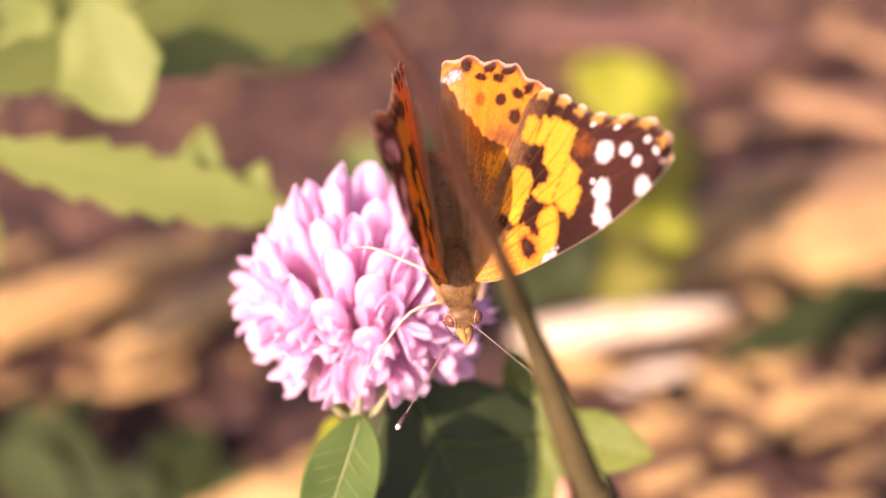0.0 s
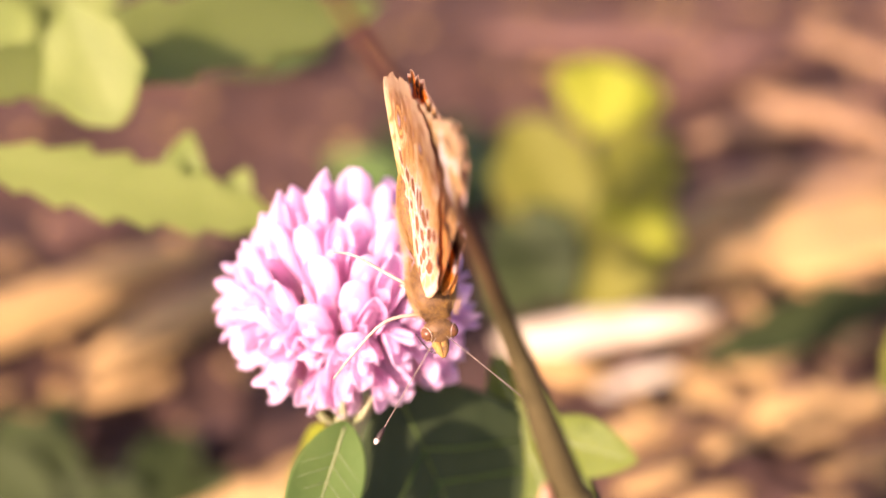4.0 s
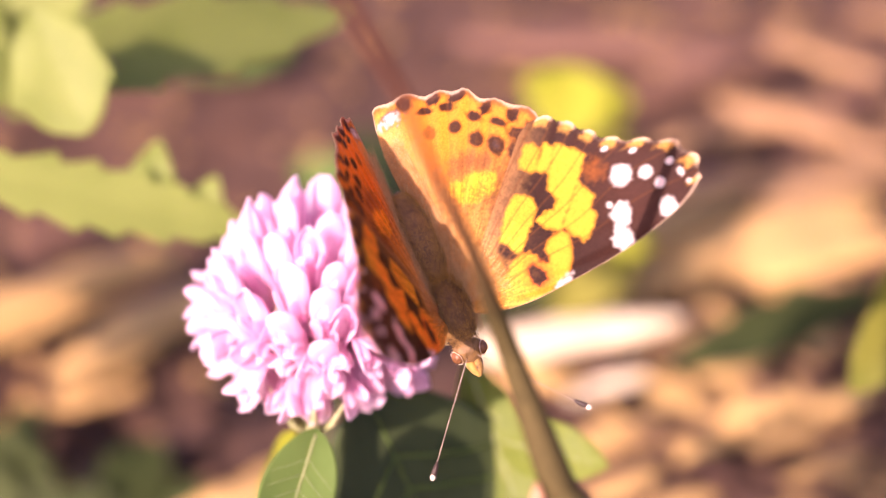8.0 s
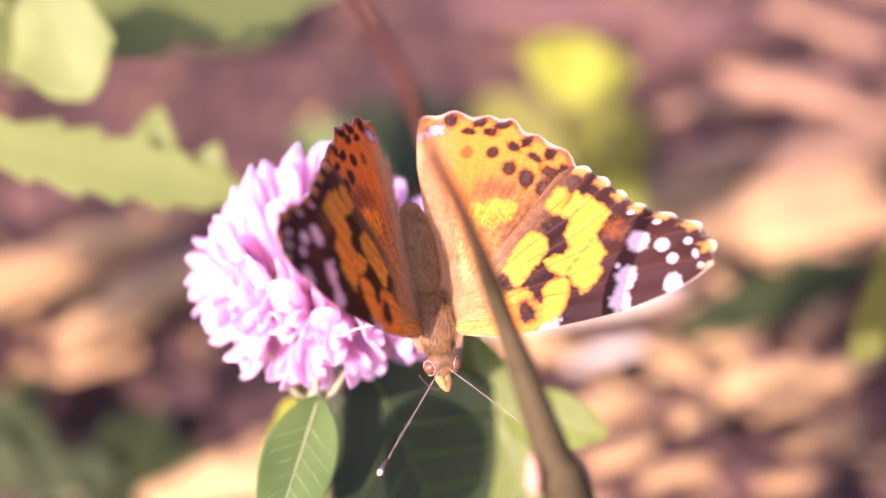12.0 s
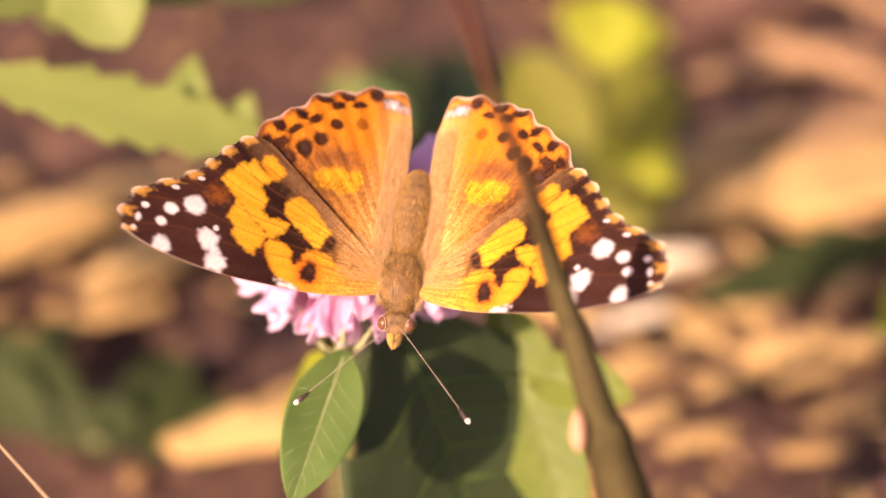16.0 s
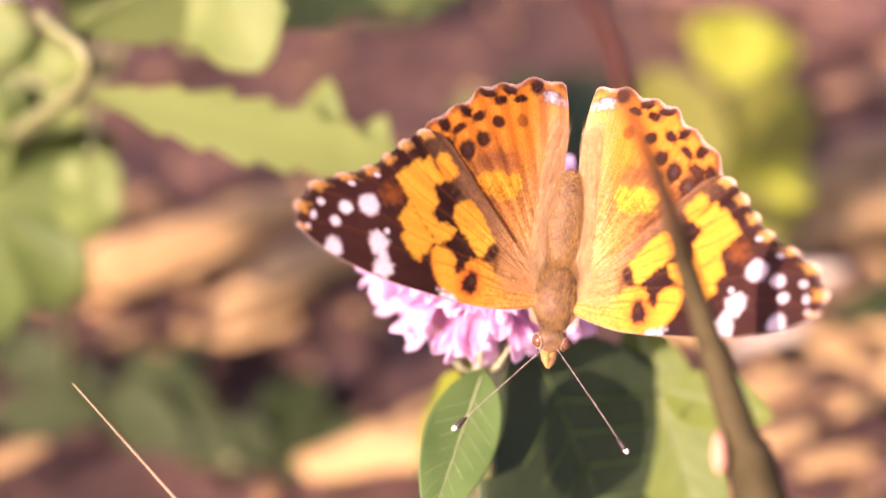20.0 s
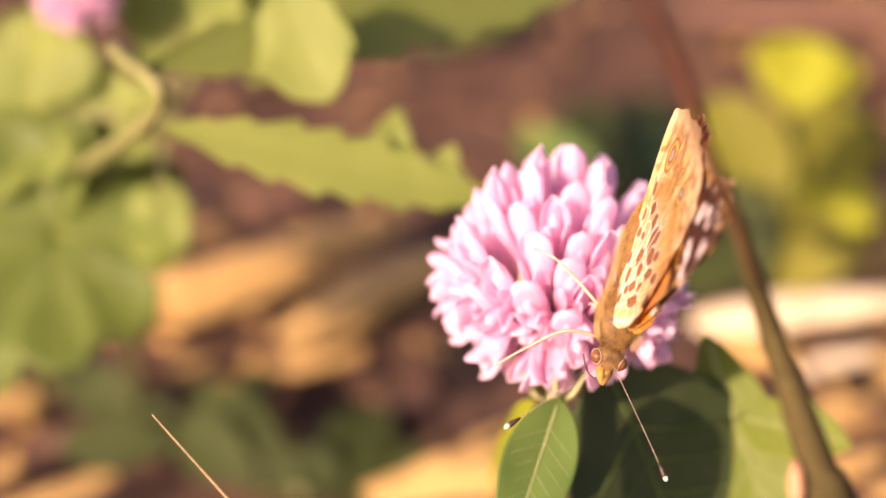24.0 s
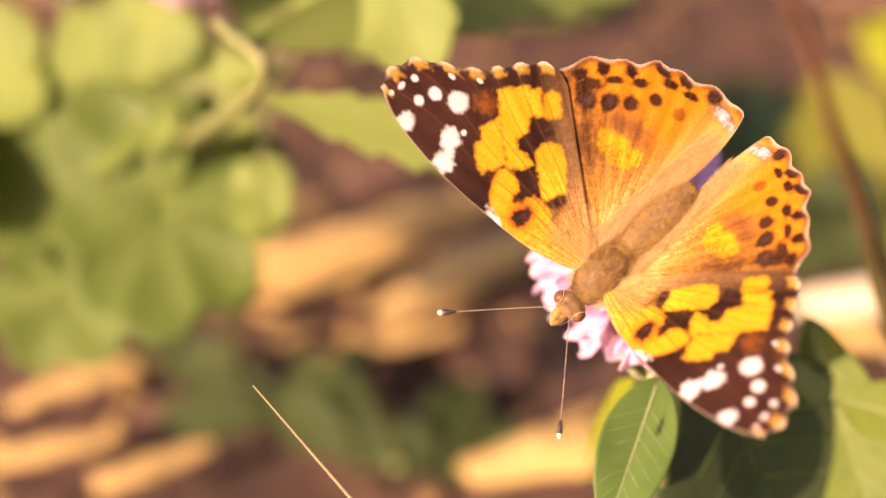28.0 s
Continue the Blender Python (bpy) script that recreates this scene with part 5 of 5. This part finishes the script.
def laid(a, b, mat, rng, wide=1.0):
    """A chip that reaches from a to b on the ground."""
    a, b = Vector(a), Vector(b)
    d = b - a
    ob = chip((a + b) / 2, d.length * 1.12 / MM, math.degrees(math.atan2(d.y, d.x)), mat, 0, rng)
    ob.matrix_basis = ob.matrix_basis @ Matrix.Diagonal((1, wide * 0.72, 1, 1))


CHIP_RNG = random.Random(77)
for a, b, mat, wide in (
        ((-0.1311, 0.1887, 0.0040), (-0.0723, 0.2383, 0.0060), WOOD, 0.8), ((-0.0846, 0.1853, 0.0040), (-0.0523, 0.2238, 0.0060), WOOD, 1.3), ((-0.1411, 0.1924, 0.0030), (-0.1155, 0.2014, 0.0030), WOOD, 1.0),
        ((-0.0955, 0.1702, 0.0040), (-0.0755, 0.1807, 0.0040), WOOD, 1.6), ((-0.1151, 0.1709, 0.0030), (-0.1050, 0.1810, 0.0030), WOOD, 1.5), ((-0.1128, 0.2589, 0.0030), (-0.0934, 0.2696, 0.0030), WOOD_DARK, 2.0),
        ((-0.1277, 0.2389, 0.0030), (-0.1188, 0.2488, 0.0030), WOOD, 1.8), ((-0.1150, 0.1965, 0.0040), (-0.0738, 0.2401, 0.0050), WOOD, 1.0), ((-0.0817, 0.1900, 0.0050), (-0.0609, 0.2223, 0.0050), WOOD, 1.5),
        ((-0.0905, 0.1721, 0.0040), (-0.0695, 0.1817, 0.0040), WOOD, 1.4), ((0.0158, 0.1891, 0.0090), (0.0601, 0.2006, 0.0100), WOOD_LIGHT, 1.0), ((0.0367, 0.1766, 0.0060), (0.0524, 0.1851, 0.0060), WOOD_LIGHT, 1.8),
        ((0.0201, 0.1918, 0.0040), (0.0373, 0.1820, 0.0040), WOOD, 1.6), ((0.0524, 0.1725, 0.0040), (0.0653, 0.1796, 0.0040), WOOD, 2.0), ((0.0749, 0.1577, 0.0050), (0.0903, 0.1644, 0.0050), WOOD, 2.2),
        ((0.0577, 0.1534, 0.0050), (0.0701, 0.1599, 0.0050), WOOD, 2.4), ((0.0374, 0.1389, 0.0050), (0.0506, 0.1470, 0.0050), WOOD, 2.2), ((0.0814, 0.1451, 0.0050), (0.0982, 0.1535, 0.0050), WOOD, 2.0),
        ((0.0688, 0.1854, 0.0050), (0.0837, 0.1930, 0.0050), WOOD, 1.8), ((0.0416, 0.2361, 0.0040), (0.0972, 0.2598, 0.0050), WOOD, 1.2), ((0.0758, 0.2423, 0.0040), (0.1249, 0.2701, 0.0050), WOOD, 1.1),
        ((0.0767, 0.2824, 0.0040), (0.1270, 0.2936, 0.0040), WOOD, 0.9), ((0.1002, 0.3467, 0.0040), (0.1418, 0.3130, 0.0040), WOOD, 1.1), ((0.0737, 0.3557, 0.0040), (0.1234, 0.3824, 0.0050), WOOD_DARK, 1.6), ((0.0762, 0.3168, 0.0040), (0.1095, 0.3272, 0.0050), WOOD, 1.2), ((0.1268, 0.4003, 0.0040), (0.1548, 0.3678, 0.0050), WOOD, 1.0),
        ((0.0228, 0.3974, 0.0050), (0.1000, 0.3823, 0.0050), WOOD_DARK, 1.2), ((-0.0925, 0.3692, 0.0040), (-0.0417, 0.3507, 0.0040), WOOD_DARK, 1.4), ((-0.0733, 0.3083, 0.0040), (-0.0612, 0.3246, 0.0040), WOOD_DARK, 2.2),
        ((-0.0494, 0.4288, 0.0050), (0.0061, 0.4239, 0.0060), WOOD_LIGHT, 1.5), ((0.0588, 0.2272, 0.0040), (0.0989, 0.2517, 0.0050), WOOD, 1.6), ((0.0825, 0.2362, 0.0040), (0.1257, 0.2534, 0.0050), WOOD, 1.8), ((0.0995, 0.2719, 0.0040), (0.1417, 0.2992, 0.0050), WOOD, 1.4), ((0.0663, 0.2649, 0.0040), (0.0911, 0.2805, 0.0050), WOOD, 1.6), ((0.0918, 0.2131, 0.0040), (0.1206, 0.2257, 0.0050), WOOD, 1.6), ((0.0460, 0.2022, 0.0040), (0.0655, 0.2114, 0.0050), WOOD, 1.6), ((0.0716, 0.1688, 0.0050), (0.0873, 0.1758, 0.0050), WOOD, 2.2), ((0.0917, 0.1712, 0.0050), (0.1066, 0.1783, 0.0050), WOOD, 2.2), ((0.0477, 0.1330, 0.0050), (0.0619, 0.1390, 0.0050), WOOD, 2.2), ((0.0727, 0.1312, 0.0050), (0.0867, 0.1351, 0.0050), WOOD, 2.2), ((0.0353, 0.1576, 0.0050), (0.0477, 0.1665, 0.0050), WOOD, 2.2), ((-0.1652, 0.1432, 0.0050), (-0.1395, 0.1613, 0.0050), WOOD, 1.6), ((-0.1626, 0.1202, 0.0050), (-0.1381, 0.1325, 0.0050), WOOD, 1.8), ((-0.1346, 0.1148, 0.0050), (-0.1164, 0.1302, 0.0050), WOOD, 1.6), ((-0.1357, 0.1412, 0.0050), (-0.1211, 0.1511, 0.0050), WOOD_DARK, 1.8), ((-0.1689, 0.1629, 0.0040), (-0.1511, 0.1741, 0.0040), WOOD, 1.6), ((-0.0041, 0.4884, 0.0050), (0.0587, 0.4604, 0.0060), WOOD, 1.2), ((-0.0888, 0.3678, 0.0040), (-0.0436, 0.3553, 0.0040), WOOD_DARK, 1.6),
        ((-0.0541, 0.1244, 0.0050), (-0.0046, 0.1423, 0.0080), WOOD, 0.9), ((-0.0394, 0.1461, 0.0040), (-0.0299, 0.1550, 0.0040), WOOD, 1.5)):
    if a[0] < -0.03 and a[1] > 0.30:
        continue
    laid(a, b, WOOD_MID if mat is WOOD and a[1] > 0.27 else mat, CHIP_RNG, wide)
for i in range(140):
    x, y = CHIP_RNG.uniform(-0.34, 0.30), CHIP_RNG.uniform(0.10, 0.62)
    if x < -0.01 and y > 0.27 and i % 3:
        continue
    mat = (WOOD if y < 0.28 else WOOD_MID) if CHIP_RNG.random() < 0.40 else WOOD_DARK
    chip((x, y, 0.002), CHIP_RNG.uniform(12, 42), CHIP_RNG.uniform(0, 180) if CHIP_RNG.random() < 0.4 else CHIP_RNG.gauss(25, 15), mat, CHIP_RNG.uniform(-8, 8), CHIP_RNG)


for i in range(170):
    x, y = CHIP_RNG.uniform(0.03, 0.15), CHIP_RNG.uniform(0.09, 0.26)
    chip((x, y, 0.004), CHIP_RNG.uniform(6, 17), CHIP_RNG.uniform(0, 180), CHIP_RNG.choice((WOOD, WOOD_DARK, WOOD, WOOD_MID, WOOD, WOOD_DARK)), CHIP_RNG.uniform(-15, 15), CHIP_RNG)


# ---- dry leaf litter and crumbs ----
def litter(count, seed):
    rng = random.Random(seed)
    verts, faces = [], []
    for _ in range(count):
        x, y = rng.uniform(-0.45, 0.5), rng.uniform(0.0, 1.3)
        size = rng.uniform(1.5, 5.0) * MM
        k = len(verts)
        ang, tilt = rng.uniform(0, 6.28), rng.uniform(-0.5, 0.5)
        for cx, cy, cz in ((-1, -0.5, 0), (0.2, -0.8, 0.1), (1, 0.1, 0), (0.1, 0.7, 0.15), (-0.2, 0.0, 0.8)):
            px, py = cx * rng.uniform(0.7, 1.2) * size, cy * rng.uniform(0.7, 1.2) * size
            verts.append((x + px * math.cos(ang) - py * math.sin(ang), y + px * math.sin(ang) + py * math.cos(ang), 0.001 + cz * size * 0.6 + tilt * px * 0.3))
        faces += [(k, k + 1, k + 4), (k + 1, k + 2, k + 4), (k + 2, k + 3, k + 4), (k + 3, k, k + 4), (k + 3, k + 2, k + 1, k)]
    return verts, faces


v, f = litter(5200, 31)
tagged(new("soil_crumbs", mesh_of("soil_crumbs", v, f, SOIL, False)), "dark crumbs of soil and bark", "soil", kind="stuff")
v, f = litter(2600, 32)
tagged(new("wood_crumbs", mesh_of("wood_crumbs", v, f, WOOD, False)), "small tan crumbs of shredded wood", "mulch", kind="stuff")


# ---- what moves ----
BODY_ROWS = [
    (0, -0.00119, 0.00202, 0.13818, 48.9, -2.9, 11.9), (0.5, -0.00142, 0.00125, 0.13853, 46.8, 2.1, 15.1), (1, -0.00185, 0.00107, 0.13836, 53.6, 12.1, 18.2), (2, -0.00209, 0.00132, 0.13782, 56.4, 10.85, 18.35),
    (3, -0.00233, 0.00157, 0.13729, 59.2, 9.6, 18.5), (5.5, 0.00054, 0.00141, 0.13804, 27.6, -32.3, 19.8), (6, 0.00223, 0.00025, 0.13831, 33.3, -40.6, 25.7), (6.5, 0.0033, 0.00102, 0.13891, 32.7, -44.2, 33.2),
    (7, 0.00254, 0.0002, 0.13816, 36.6, -40.5, 33.6), (7.5, 0.00299, -0.00161, 0.13669, 50.1, -21.3, 12.2), (8, 0.00299, -0.00051, 0.13681, 50.9, -19.7, 13.7), (9, 0.00298, -0.00143, 0.13547, 47.5, -23.9, 19.8),
    (10, 0.00154, -0.00162, 0.13331, 50.9, -18.3, 13.9), (10.5, 0.00408, -0.00359, 0.12951, 53.5, -2.6, -0.6), (11, 0.00193, -0.0052, 0.13058, 51.5, 1.2, 1.9), (11.5, 0.00196, -0.00308, 0.13142, 46.8, -1.8, 4),
    (12, 0.00097, -0.00284, 0.13283, 39.8, -0.8, 13.8), (12.5, -0.00119, -0.00074, 0.13333, 31.6, 2.2, 11.6), (14.5, -0.00309, -0.00338, 0.13056, 54.1, 2.9, 3.2), (15, -0.00352, -0.00392, 0.13147, 42, 2.8, -1.1),
    (15.5, -0.00443, -0.00159, 0.13161, 31.9, 2, -8), (16, -0.00525, -0.00141, 0.1313, 32.8, 1.1, -5.9), (16.5, -0.00516, -0.00151, 0.1319, 35.4, -3.7, -3.3), (17, -0.00467, -0.00064, 0.13273, 33.4, -6.2, 3.5),
    (17.5, -0.00455, -0.00125, 0.13272, 36.4, -3.5, 2.3), (18, -0.00437, -0.00204, 0.13276, 39.4, 0.9, 1.4), (18.5, -0.00428, -0.0026, 0.13312, 42.2, 2.6, 1), (19, -0.00408, -0.00304, 0.13313, 42.2, 5, -0.6),
    (19.5, -0.00392, -0.00325, 0.1332, 43.4, 7.5, -0.6), (20, -0.00362, -0.00339, 0.13348, 47.6, 7.2, 0.1), (20.5, -0.0038, -0.00302, 0.13291, 48.8, 12.4, -2.1), (21, -0.00395, -0.00308, 0.13234, 52.7, 13.1, -2.2),
    (21.5, -0.00329, -0.00151, 0.12947, 55.2, 19.5, -2.3), (23.5, -0.00667, 0.0008, 0.12662, 66.3, 33, -0.2), (24, -0.00504, 0, 0.13216, 46.6, 22.3, 2.7), (24.2, -0.005, -0.00028, 0.13279, 37, 22.7, 1),
    (24.4, -0.0077, -0.00039, 0.13278, 29.3, 26.1, -3.7), (24.7, -0.00778, 0.00122, 0.1332, 25.6, 27.1, -6), (25, -0.01167, 0.00082, 0.1341, 26.7, 31.2, -13.8), (25.6, -0.01314, 0.00296, 0.13389, 22.8, 43.2, -26.4),
    (26, -0.01544, 0.00342, 0.13337, 31.1, 40.7, -27.5), (26.5, -0.01618, 0.0007, 0.13342, 37.7, 41.1, -21.6), (27, -0.01704, 0.00073, 0.13333, 35.4, 38.2, -21.1), (27.5, -0.01691, 0.00028, 0.13403, 33.6, 36.3, -23.5),
    (28, -0.01737, -0.0011, 0.13512, 39.2, 37.6, -24.5),
]
# seconds, lift of the two wing pairs, sweep of the two forewings, sweep of the hindwings
WING_ROWS = [
    (0, 73.2, 51.2, 16.7, 10.3, -0.4), (0.5, 83, 59, 0, 12, 0), (0.7, 84, 60, 2, 8, 0), (0.85, 90, 88, 9.1, 9.1, -1.4),
    (1, 91, 92.2, 13, 12, -2), (2, 91, 92.2, 14, 13, -1), (3, 91, 92.2, 15, 14, -1), (4.9, 91, 91, 15, 14, -1),
    (5.5, 93, 38, 18, -2, -3), (5.7, 70, 26, 4, -4, -2), (5.9, 97, 36, 2, -5, -3), (6, 93, 35.8, 0, -2.8, -5.8),
    (6.1, 76, 27, 1, -3, -2), (6.3, 68, 22, 2, -1, -1), (6.5, 75, 23, 3, 0, -1), (7, 60.5, 19.3, 2.7, -1.3, -2.8),
    (7.5, 69, 24.7, 0, -1.1, -2.1), (8, 75, 26, -4, 3.7, 4), (8.2, 98, 58, 6, 2, 0), (8.4, 86, 38, 2, 2, 2),
    (8.6, 60, 28, 2, 2, 2), (8.8, 74, 34, 2, 1, 2), (9, 65.8, 31.5, 3.9, -1.5, -1.6), (10, 68.3, 34.8, 0.9, -2, -2.9),
    (10.5, 76.7, 41.5, 1, -6.5, -5.6), (11, 75.3, 43, 0.4, -3.6, -0.9), (11.5, 71, 43, 0, -0.6, 0.3), (12, 55.4, 32.8, 4.2, -3.7, -1.4),
    (12.5, 58.4, 43.8, 2.2, -5.7, -6.4), (14.5, 48.7, 41.5, -3.5, -9.7, -3), (15, 35.3, 40.7, 0.3, -5.2, -2.2), (15.5, 32.1, 36.4, -2.1, -4.7, -1.5),
    (16, 24, 28.8, -2.4, -5.3, 0.2), (16.5, 22.5, 30.1, -1.9, -5.8, 0.9), (17, 19.8, 22.8, -1.6, -6.5, 1.4), (17.5, 16.3, 22.1, -1.2, -5.9, 1.9),
    (18, 17.9, 26.1, 0.1, -5.2, 1.9), (18.5, 20, 27.2, 0.6, -4.2, 1.4), (19, 23.2, 29.8, 1.2, -4.1, 1.6), (19.5, 26.6, 33, 3.5, -2.9, 1.8),
    (20, 29, 40.5, 4.3, -1.6, 2.4), (20.5, 42.5, 48.5, 3.3, -2.8, 0.5), (21, 44.1, 48.6, 7.3, 0, 0.6), (21.5, 63, 60, 6, 3, 2),
    (22.2, 88, 88, 6, 5, -2), (23.5, 92, 93, 1, 0, -2), (24, 92, 93, 11.4, 10.4, -7), (24.2, 54, 62, 5, 2, 4),
    (24.4, 39, 66, 0, -2, -1), (24.65, 27, 63, -2, -4, 0), (24.8, 50, 88, 2, 2, -1), (24.9, 30, 70, -2, -2, 0),
    (25, 12.2, 58, -3.7, -3.5, 1.1), (25.6, -6, 47, -3, -2, 4), (26, -6.8, 58, -3.1, -2.6, 4.2), (26.5, 14.3, 57.4, -4.9, -3.8, 1.6),
    (27, 12.5, 50.8, -6, -5.7, 1.2), (27.5, 6.9, 44.7, -5.6, -5.1, 2.3), (28, 12.3, 46.7, -5.1, -4.2, 2.6),
]
CULM_ROWS = [(0, -0.65), (1, -0.85), (2, -1.0), (3, -0.95), (3.5, -0.9), (5.5, -0.25), (6, -0.35), (7, -0.1), (8, -0.05), (9, -0.15), (10, -0.35), (11, -0.4), (12.5, -0.15), (14.5, 0.4), (16, 0.4), (17, 0.1), (18, 0.15), (19, 0.5), (20, 0.3), (21.5, 0.4), (23.5, 0.2), (24, 0.0), (25, 0.1), (26, -0.35), (27, 0.2), (28, 0.4)]


def motions():
    walk(BUTTERFLY, [(r[0], pose(*r[1:])) for r in BODY_ROWS])
    hinge = 1.3 * MM
    for key, side, lift, sweep in (("FL", -1, 1, 3), ("FR", 1, 2, 4), ("HL", -1, 1, 5), ("HR", 1, 2, 5)):
        rows = []
        for r in WING_ROWS:
            up = 0.32 if key[0] == "F" else 0.0
            rows.append((r[0], pose(side * hinge, 0, 0, 0, -side * r[lift], 0) @ pose(0, 0, up * MM, 0, 0, side * r[sweep])))
        walk(WINGS[key], rows)
    for ob, hip in SPREAD_LEGS:
        rows = [(0, 0), (3.7, 0), (4.5, 0.5), (5.2, 1), (22.0, 1), (22.6, 0.5), (23.2, 0), (24.2, 0), (24.5, 0.5), (24.8, 1), (28, 1)]
        walk(ob, [(t, pose(hip.x, hip.y, hip.z, 0, -30 * a, -75 * a)) for t, a in rows])
    root = CULM_THING.location.copy()
    walk(CULM_THING, [(t, pose(*root, 0, a, 0)) for t, a in CULM_ROWS])


motions()
